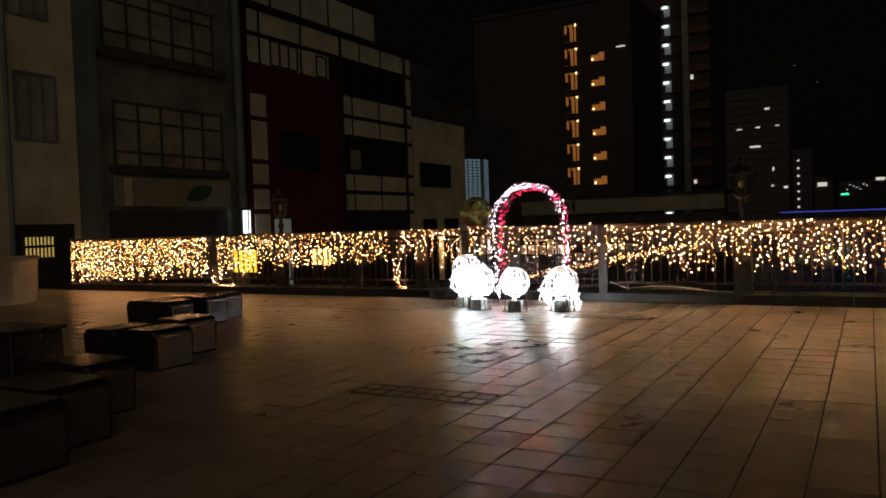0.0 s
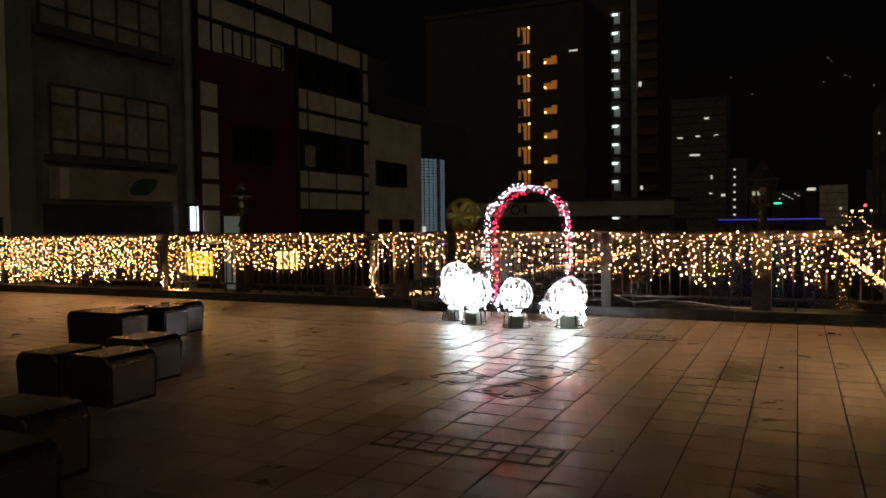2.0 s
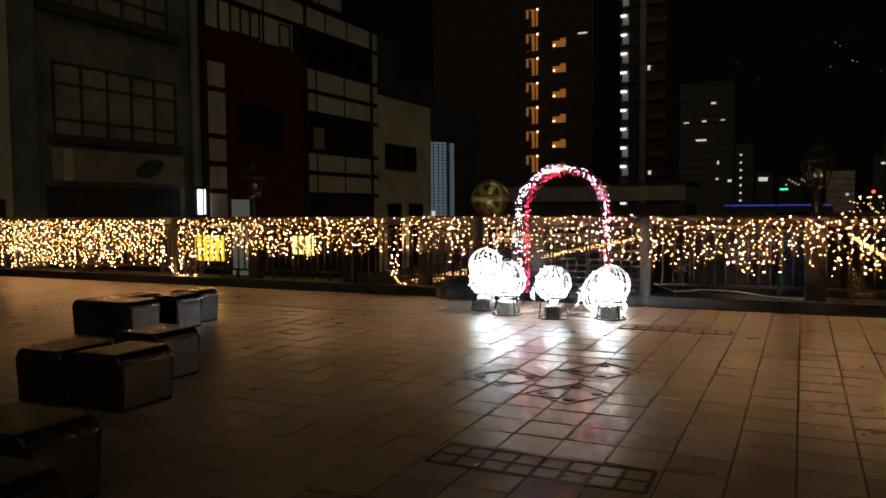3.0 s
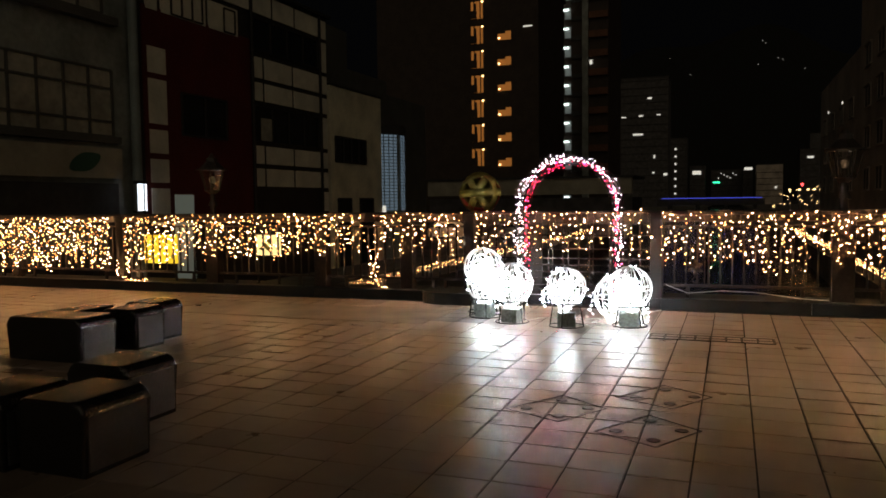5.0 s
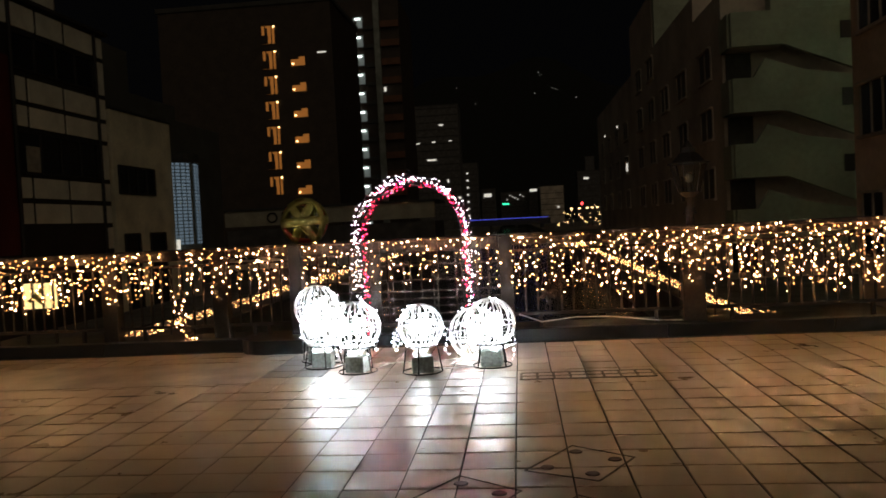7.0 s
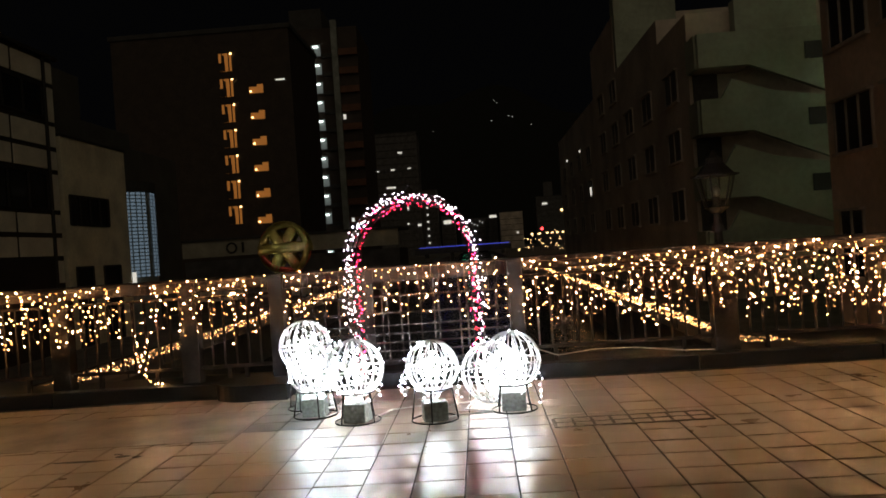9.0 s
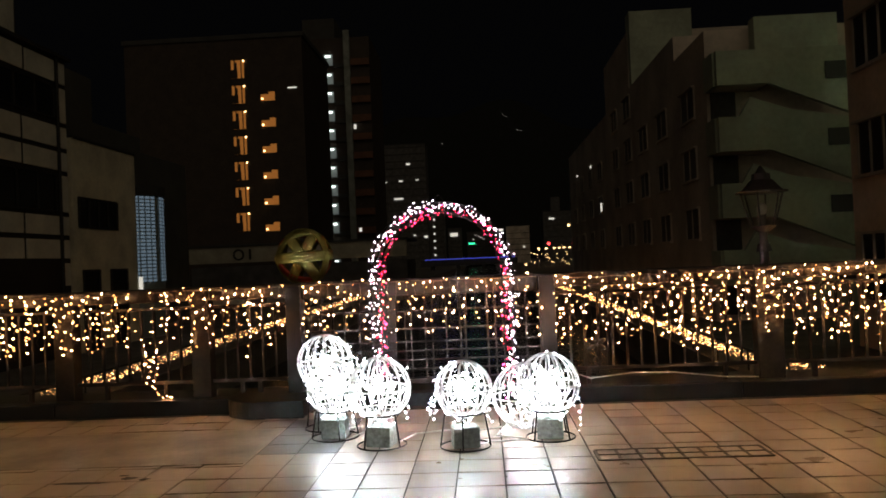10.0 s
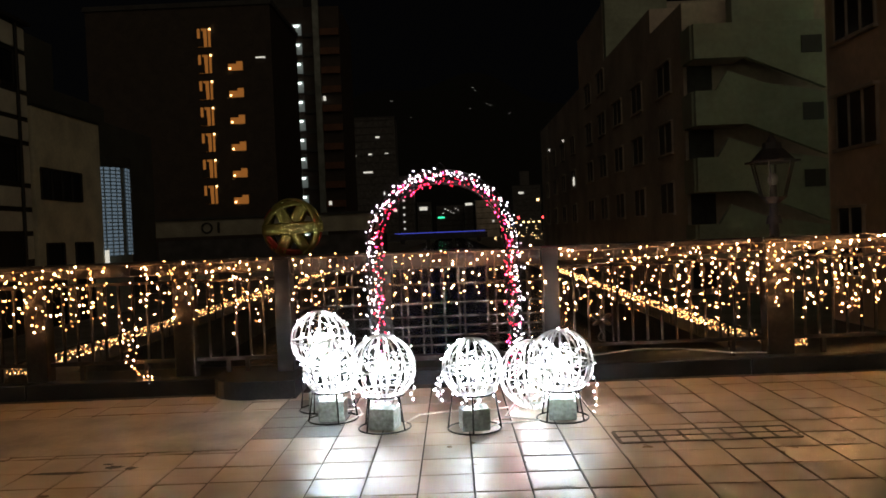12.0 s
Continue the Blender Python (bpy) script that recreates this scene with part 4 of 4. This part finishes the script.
# low white shop with parked cars before the towers
hs = thing("low_shop", (-20, 70, BANKZ), "low pale shop with a lettered fascia behind the fence", "building")
part("wall", box(bmesh.new(), -30, -11, 70, 78, BANKZ, 1.6), FARWALL, hs)
part("fascia", box(bmesh.new(), -30, -11, 69.6, 70.4, 1.9, 3.3), SIGN, hs, "pale fascia board")
part("roof", box(bmesh.new(), -30.4, -10.8, 69.4, 78.3, 3.3, 3.5), DARKWALL, hs)
bm = tube(bmesh.new(), [(-25.6 + 0.42 * math.cos(a), 69.56, 2.58 + 0.42 * math.sin(a)) for a in np.linspace(0, math.tau, 24, endpoint=False)], 0.09, 6, True)
part("sign_shape", bm, BEAM, hs, "dark ring on the fascia")
part("sign_shape", box(bmesh.new(), -24.7, -24.5, 69.52, 69.6, 2.12, 3.04), BEAM, hs, "dark bar on the fascia")

# parked cars before the low shop
def parked_car(x, y, body, lab):
    t = thing("car", (x, y, BANKZ), lab, "car", "parked cars")
    prof = [(-2.1, 0.25), (2.1, 0.25), (2.15, 0.75), (1.9, 0.95), (0.95, 1.02), (0.35, 1.5), (-1.3, 1.52), (-2.0, 1.0), (-2.15, 0.7)]
    bm = prism(bmesh.new(), [(x + a, BANKZ + z) for a, z in prof], "y", y - 0.82, 1.64)
    bmesh.ops.bevel(bm, geom=list(bm.edges), offset=0.06, segments=2, affect="EDGES")
    part("body", bm, body, t)
    for a0, a1 in ((-1.45, -0.5), (-0.42, 0.45)):
        part("window", prism(bmesh.new(), [(x + a0, BANKZ + 1.05), (x + a1 + 0.1, BANKZ + 1.05), (x + a1 - 0.1, BANKZ + 1.42), (x + a0 + 0.1, BANKZ + 1.42)], "y", y - 0.835, 0.02), GLASS, t)
    for a in (-1.35, 1.35):
        for side_y in (y - 0.8, y + 0.6):
            w = part("wheel", rod(bmesh.new(), (x + a, side_y, BANKZ + 0.32), (x + a, side_y + 0.2, BANKZ + 0.32), 0.32, 20), CABLE, t)
            part("rim", rod(bmesh.new(), (x + a, side_y - 0.012, BANKZ + 0.32), (x + a, side_y + 0.05, BANKZ + 0.32), 0.19, 16), PIPE, w)
    for z in (0.62, 0.72):
        part("bumper", box(bmesh.new(), x + 2.08, x + 2.18, y - 0.7, y + 0.7, BANKZ + z - 0.06, BANKZ + z), PIPE, t)


parked_car(-25.4, 64, PANEL, "white parked car standing before the low shop")
parked_car(-19.6, 65, GREYWALL, "grey parked car standing before the low shop")

# ---- apartment towers ----
ta = thing("apartment_tower", (-33, 92, BANKZ), "dark brown apartment tower with amber-lit open corridors", "apartment building")
part("wall", box(bmesh.new(), -43, -23.2, 86.2, 100, BANKZ, 26.4), BROWNWALL, ta)
part("roof_edge", box(bmesh.new(), -43.2, -23.0, 86.0, 100.2, 26.4, 26.9), DARKWALL, ta)
for i in range(8):
    z = 6.45 + 2.785 * (i - 1)
    if i:
        o = part("corridor", box(bmesh.new(), -31.05, -29.65, 86.15, 86.25, z - 1.0, z + 0.95), AMBERGLOW, ta, "glowing sheet standing in for the amber-lit corridor")
        part("lamp", box(bmesh.new(), -29.77, -29.57, 86.0, 86.12, z + 0.75, z + 0.95, 0.03), AMBER, o)
        part("parapet", box(bmesh.new(), -31.15, -30.35, 86.02, 86.14, z - 1.0, z - 0.1), BROWNWALL, o)
        for xp in (-30.72, -29.98):
            part("corridor_post", box(bmesh.new(), xp, xp + 0.1, 86.03, 86.14, z - 1.0, z + 0.95), BROWNWALL, o)
        part("slab_edge", box(bmesh.new(), -31.1, -29.6, 86.0, 86.14, z + 0.95, z + 1.2), BROWNWALL, o)
        part("door", box(bmesh.new(), -30.65, -30.40, 86.05, 86.14, z - 0.1, z + 0.7), BROWNWALL, o)
    if 1 <= i <= 6:
        z2 = 5.52 + 2.845 * (i - 1)
        o = part("corridor", box(bmesh.new(), -27.90, -26.35, 86.15, 86.25, z2 - 0.2, z2 + 0.75), AMBERGLOW, ta)
        part("lamp", box(bmesh.new(), -27.80, -27.60, 86.0, 86.12, z2 - 0.1, z2 + 0.1, 0.03), AMBER, o)
        part("ceiling_edge", box(bmesh.new(), -27.90, -27.00, 86.02, 86.14, z2 + 0.5, z2 + 0.75), BROWNWALL, o)
part("lit_window", box(bmesh.new(), -24.9, -23.9, 86.1, 86.25, 20.75, 20.9), FARWIN, ta)

tb = thing("apartment_tower", (-24.7, 126, BANKZ), "tall apartment tower with a column of white-lit stair landings", "apartment building")
part("wall", box(bmesh.new(), -31.5, -20.6, 120.3, 134, BANKZ, 36.2), BROWNWALL, tb)
part("light_pier", box(bmesh.new(), -24.5, -23.6, 119.7, 120.4, BANKZ, 37.2), GREYWALL, tb, "pale vertical pier")
part("penthouse", box(bmesh.new(), -31, -26, 121, 130, 36.2, 39.5), DARKWALL, tb)
for i in range(12):
    z = 1.38 + 2.868 * i
    o = part("landing", box(bmesh.new(), -27.7, -26.3, 120.2, 120.35, z - 0.95, z + 0.75), LANDINGGLOW, tb, "glowing sheet standing in for the white-lit landing")
    part("lamp", box(bmesh.new(), -27.4, -26.6, 119.9, 120.15, z + 0.3, z + 0.55, 0.05), CORRIDOR, o)
    part("parapet", box(bmesh.new(), -27.8, -27.2, 120.0, 120.18, z - 0.95, z + 0.1), BROWNWALL, o)
    part("balcony", box(bmesh.new(), -23.5, -20.6, 119.6, 120.35, z - 1.2, z - 0.2), STREETLITWALL, tb)
    part("stair_edge", box(bmesh.new(), -26.2, -24.6, 119.9, 120.35, z - 1.3, z - 0.7), DARKWALL, tb)
part("lit_window", box(bmesh.new(), -23.3, -22.9, 119.5, 119.6, 21.9, 22.6), FARWIN, tb)
part("lit_window", box(bmesh.new(), -23.1, -22.7, 119.5, 119.6, 6.2, 6.8), FARWIN, tb)


def far_block(x0, x1, y, z1, lab, wins, depth=14, m=FARWALL, k=1.65):
    """k moves the block away from the plaza, keeping its bearing."""
    fx, fz = lambda x: -3.1 + (x + 3.1) * k, lambda z: 1.4 + (z - 1.4) * k
    x0, x1, y, z1 = fx(x0), fx(x1), 2.4 + (y - 2.4) * k, fz(z1)
    wins = [(fx(x), fz(z), w * k * 0.75, h_ * k * 0.75, mm) for x, z, w, h_, mm in wins]
    t = thing("far_building", ((x0 + x1) / 2, y + depth / 2, BANKZ), lab, "building", "far buildings")
    part("wall", box(bmesh.new(), x0, x1, y, y + depth, BANKZ, z1), m, t)
    part("roof", box(bmesh.new(), x0 - 0.2, x1 + 0.2, y - 0.2, y + depth, z1, z1 + 0.5), DARKWALL, t)
    z = 2.0
    while z < z1 - 1:
        part("floor_band", box(bmesh.new(), x0, x1, y - 0.3, y, z, z + 0.25), DARKWALL, t)
        z += 3
    for x, zz, w, h_, mm in wins:
        part("window", box(bmesh.new(), x - w / 2, x + w / 2, y - 0.4, y - 0.2, zz - h_ / 2, zz + h_ / 2), mm, t)


far_block(-33.9, -17.9, 200, 31.5, "far dark apartment block with a few lit windows", [(-22.4, 26.5, 1.4, 0.6, FARWIN), (-25.2, 17.6, 3.2, 0.6, FARWIN), (-28.7, 22.0, 1.6, 0.4, FARWIN), (-24.5, 22.2, 1.3, 0.5, FARWIN), (-21.2, 12, 0.5, 1.2, FARWIN), (-20.2, 22.3, 1.2, 0.3, FARWIN), (-18.5, 7.5, 1.2, 0.8, FARWIN), (-21.4, 8.0, 0.8, 0.5, FARWIN)])
far_block(-21, -16.2, 251, 20, "slim far tower with a lit outside stair", [(-19.5, 3 + 2.3 * k, 0.8, 0.8, FARWIN) for k in range(7)])
far_block(-15.5, -11.0, 256, 11.5, "far low building with a lit roof sign", [(-13.4, 9.5, 3.4, 1.6, FARWIN)])
far_block(-9.5, 0.2, 270, 10.5, "far low buildings with scattered lit windows", [(-7.8, 6.6, 3.0, 0.7, GREENLAMP)] + [(-7.2 + 0.9 * k, 8.0 + (k * 7 % 4) * 0.5, 0.6, 0.35, FARWIN) for k in range(7)])
far_block(0.3, 3.2, 262, 10, "far low building with a bright sign", [(1.8, 10.6, 3.2, 1.2, FARWIN)])
far_block(4.0, 11.4, 255, 11.4, "pale far low building", [(9.5, 4.5, 0.8, 0.8, FARWIN)], m=RIVERWALL)
far_block(15.8, 25, 252, 15.4, "far flat-roofed building with a lit corner window", [(18.6, 13.2, 2.2, 0.9, FARWIN), (24, 10.8, 1.0, 1.0, AMBER)])
part("roof_hut", box(bmesh.new(), 32.7, 37.6, 417, 424, 24.5, 32.6), FARWALL, bpy.data.objects["far_building.006"])

fb = thing("road_bridge", (-9, 262, 0), "far road bridge edged by a line of blue light", "bridge")
part("deck", box(bmesh.new(), -24, 6, 240, 248, -0.6, 1.2), DARKWALL, fb)
part("light_line", box(bmesh.new(), -22.5, 5.2, 239.5, 239.7, 1.35, 1.6), BLUE, fb, "line of blue light")
for k in range(4):
    part("pier", box(bmesh.new(), -21 + 8 * k, -20 + 8 * k, 241, 247, WATERZ, -0.6), DARKWALL, fb)
for k, x in enumerate((12.2, 14.6, 16.9, 18.4, 19.9, 21.6)):
    t = thing("street_lamp", (x, 236, BANKZ), "far street lamp with an amber head", "street lamp", "far street lamps")
    part("pole", rod(bmesh.new(), (x, 236, BANKZ), (x, 236, 3.6), 0.12, 8), FARWALL, t)
    part("head", box(bmesh.new(), x - 0.32, x + 0.32, 235.5, 236, 3.35, 3.7, 0.05), AMBER, t)
for x, z in ((15.2, 4.9), (22.6, 4.8)):
    t = thing("traffic_light", (x, 234, BANKZ), "far red traffic light on a pole", "traffic light", "far traffic lights")
    part("pole", rod(bmesh.new(), (x, 234, BANKZ), (x, 234, z), 0.1, 8), FARWALL, t)
    bm = bmesh.new()
    bmesh.ops.create_icosphere(bm, subdivisions=2, radius=0.42, matrix=Matrix.Translation((x, 233.8, z)))
    part("lens", bm, REDLAMP, t)
rf = random.Random(4)
qt = thing("quay_lights", (8.5, 228, BANKZ), "cluster of far amber lights along the quay", "lights")
bulbs("bulbs", [(rf.uniform(7, 21), 228 + rf.uniform(-3, 3), BANKZ + abs(rf.gauss(0, 2.6)) + 0.3) for k in range(34)], 0.14, AMBER, qt, "amber lamps", False, rng=rf)

hill = thing("far_hill", (0, 1520, BANKZ), "dark wooded hill far behind the town with a few lights", "hill")
bm = prism(bmesh.new(), [(-420, -4)] + [(x, 245 + 60 * math.cos(x / 150.0) + 14 * math.sin(x / 37.0)) for x in range(-400, 401, 20)] + [(420, -4)], "y", 1520, 200)
part("ridge", bm, HILLWOOD, hill)
bulbs("lights", [(46, 1515, 285), (52, 1515, 279), (73, 1515, 252), (80, 1515, 249), (117, 1515, 231), (-115, 1515, 265), (-78, 1515, 232), (39, 1515, 244)], 0.6, FARWIN, hill, "few small lights on the slope", False, rng=rf)

# ---- buildings of the east bank ----
he = thing("stair_building", (9, 60, BANKZ), "concrete building with open zigzag stairs, tinted for greenish street light", "building")
part("wall", box(bmesh.new(), 6.0, 20, 39.6, 45, BANKZ, 11.3), RIVERWALL, he)
part("wall", box(bmesh.new(), 6.0, 20, 45, 57, BANKZ, 12.6), RIVERWALL, he)
part("wall", box(bmesh.new(), 6.0, 20, 57, 67, BANKZ, 16.4), RIVERWALL, he)
part("wall", box(bmesh.new(), 6.0, 20, 67, 94, BANKZ, 12.6), RIVERWALL, he)
part("roof_hut", box(bmesh.new(), 6.05, 10.2, 56.3, 57.6, 12.6, 17.6), GREENLITWALL, he, "pale stair hut on the roof")
part("upper_wall", box(bmesh.new(), 8.0, 11.6, 38.9, 39.6, 9.0, 11.6), GREENLITWALL, he)
for k in range(4):
    z = -2.88 * k
    poly = [(6.0, 8.44 + z), (8.2, 8.44 + z), (11.6, 7.0 + z), (11.6, 9.7 + z), (9.0, 10.15 + z), (7.4, 10.75 + z), (6.9, 9.93 + z), (6.0, 9.93 + z)]
    if k == 0:
        poly = [(6.0, 8.44), (8.2, 8.44), (11.6, 7.0), (11.6, 9.9), (6.0, 9.93)]
    part("stair_parapet", prism(bmesh.new(), poly, "y", 38.0, 0.25), GREENLITWALL, he, "sloping stair parapet tinted for greenish street light")
    part("floor_slab", box(bmesh.new(), 6.0, 8.2, 38.25, 39.6, 8.44 + z, 8.6 + z), RIVERWALL, he)
    # Flat dark sheets stand in for the shade inside openings and recesses.
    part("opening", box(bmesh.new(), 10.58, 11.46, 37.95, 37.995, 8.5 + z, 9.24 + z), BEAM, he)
    part("doorway", box(bmesh.new(), 6.15, 7.25, 39.5, 39.58, 7.02 + z, 8.42 + z), DARKWALL, he, "dark sheet for the shade at the back of the landing")
    part("river_parapet", box(bmesh.new(), 5.9, 6.1, 38.25, 39.6, 8.44 + z, 9.93 + z), GREENLITWALL, he)
def window_e(b, x, y0, y1, z0, z1, cols, m=GLASS):
    w = part("window", box(bmesh.new(), x - 0.03, x + 0.1, y0, y1, z0, z1), m, b)
    for y in [y0 + (y1 - y0) * k / cols for k in range(cols + 1)]:
        part("mullion", box(bmesh.new(), x - 0.07, x + 0.02, y - 0.04, y + 0.04, z0, z1), RIVERWALL, w)
    part("window_sill", box(bmesh.new(), x - 0.16, x + 0.02, y0 - 0.1, y1 + 0.1, z0 - 0.1, z0), RIVERWALL, w)
    part("hood", box(bmesh.new(), x - 0.2, x + 0.02, y0 - 0.1, y1 + 0.1, z1, z1 + 0.08), RIVERWALL, w)
for y in (41.5, 47, 52, 57, 62, 70, 76, 82, 88):
    for z in (1.9, 4.8, 7.7, 10.6):
        if z < 10 or 56.5 < y < 66:
            window_e(he, 6.0, y, y + 2.3, z, z + 1.45, 2, FRAMEGREY)
part("lit_window", box(bmesh.new(), 5.9, 6.0, 70.6, 71.2, 5.0, 5.7), FARWIN, he)
part("lit_window", box(bmesh.new(), 5.9, 6.0, 86.3, 86.6, 9.6, 9.8), FARWIN, he)
part("lit_window", box(bmesh.new(), 5.9, 6.0, 76.3, 76.55, 9.4, 9.6), FARWIN, he)
hr = thing("beige_building", (12, 24, BANKZ), "dull beige river building with dark framed windows", "building")
part("wall", box(bmesh.new(), 7.5, 20, 13.2, 29.6, BANKZ, 12), BEIGE, hr)
window_e(hr, 7.5, 27.6, 29.05, -0.4, 1.65, 2)
for z in (3.5, 6.8):
    for y in (26.7, 23.6, 20.5, 17.4, 14.3):
        window_e(hr, 7.5, y, y + 2.3, z, z + 1.6, 3)

# ---- strings of light along the river walls ----
rs = random.Random(9)
for x, y0, y1, nm, bend in ((LX + 0.1, 18, 78, "west", 0.0), (RX - 0.05, 21.2, 78, "east", 0.75)):
    t = thing("river_railing", (x, y0, BANKZ + 0.18), "low river railing draped with warm light strings along the bank", "railing", "river railings")
    part("hand_rail", rod(bmesh.new(), (x, y0, -1.12), (x, y1, -1.12), 0.03, 8), RAIL, t)
    y = y0
    while y < y1:
        part("upright", rod(bmesh.new(), (x, y, BANKZ + 0.17), (x, y, -1.12), 0.025, 6), RAIL, t)
        y += 2.5
    sp = []
    for k in range(1300):
        u = k / 1300
        yy = y0 + (y1 - y0) * u ** 1.35
        near = max(0.0, 1 - (yy - y0) / 4.5)
        sp.append((x + bend * near ** 2 + rs.uniform(-0.05, 0.05), yy + rs.uniform(-0.05, 0.05), -1.29 + rs.uniform(-0.12, 0.12)))
    bulbs("bulbs", sp, 0.013, WARMFAR, t, "small warm bulbs", False, rng=rs)

# ---- paving: mortar bed and tiles ----
floor = tagged(part("floor", box(bmesh.new(), -22, 9, -12, 12.0, -0.055, -0.006), MORTAR, None, "beige glazed square paving tiles with dark joints"), category="floor", kind="structure")
P, JX, JY, G = 0.31, -4.622, 9.305, 0.005
H = P / 2 - G


def tile_mesh(cx, cy, v, f, dz, tx, ty):
    o = len(v)
    for hx, z in ((H, -0.006), (H, -0.0015), (H - 0.003, 0.0)):
        v += [(cx + sx * hx, cy + sy * hx, z + dz + (sx * tx + sy * ty)) for sx, sy in ((-1, -1), (1, -1), (1, 1), (-1, 1))]
    f.append((o + 8, o + 9, o + 10, o + 11))
    for r in (0, 4):
        for k in range(4):
            f.append((o + r + k, o + r + (k + 1) % 4, o + r + 4 + (k + 1) % 4, o + r + 4 + k))


rt = random.Random(21)
singles = []
for k in range(6):
    v, f = [], []
    tile_mesh(0, 0, v, f, rt.uniform(-0.0006, 0.0006), rt.uniform(-0.002, 0.002), rt.uniform(-0.002, 0.002))
    me = bpy.data.meshes.new("tile")
    me.from_pydata(v, [], f)
    me.materials.append(TILE)
    singles.append(me)
v, f, count = [], [], 0
gv, gf = [], []
for i in range(int((-21.9 - JX) / P), int((8.8 - JX) / P)):
    for j in range(int((-11.8 - JY) / P), int((11.9 - JY) / P) + 1):
        cx, cy = JX + (i + 0.5) * P, JY + (j + 0.5) * P
        if cy + H > 11.95:
            continue
        if -6.19 < cx < -5.56 and 10.3 < cy < 11.4:
            tile_mesh(cx, cy, gv, gf, 0, 0, 0)
        elif -6.15 < cx < -1.8 and 5.3 < cy < 10.7 and count < 300 and cx > -6.15:
            o = new("tile", rt.choice(singles))
            o.parent = floor
            o.location = (cx, cy, 0)
            count += 1
        else:
            tile_mesh(cx, cy, v, f, rt.uniform(-0.0006, 0.0006), rt.uniform(-0.002, 0.002), rt.uniform(-0.002, 0.002))
me = bpy.data.meshes.new("tiles")
me.from_pydata(v, [], f)
me.materials.append(TILE)
grey = bpy.data.meshes.new("shade_tiles")
grey.from_pydata(gv, [], gf)
grey.materials.append(SHADETILE)
shade_tiles = new("shade_tiles", grey)
shade_tiles.parent = floor
tagged(shade_tiles, "paving tiles darkened for the shaded patch beside the rounded plinth", kind="stuff")
tiles = new("tiles", me)
tiles.parent = floor
tagged(tiles, "beige glazed paving tiles", kind="stuff")
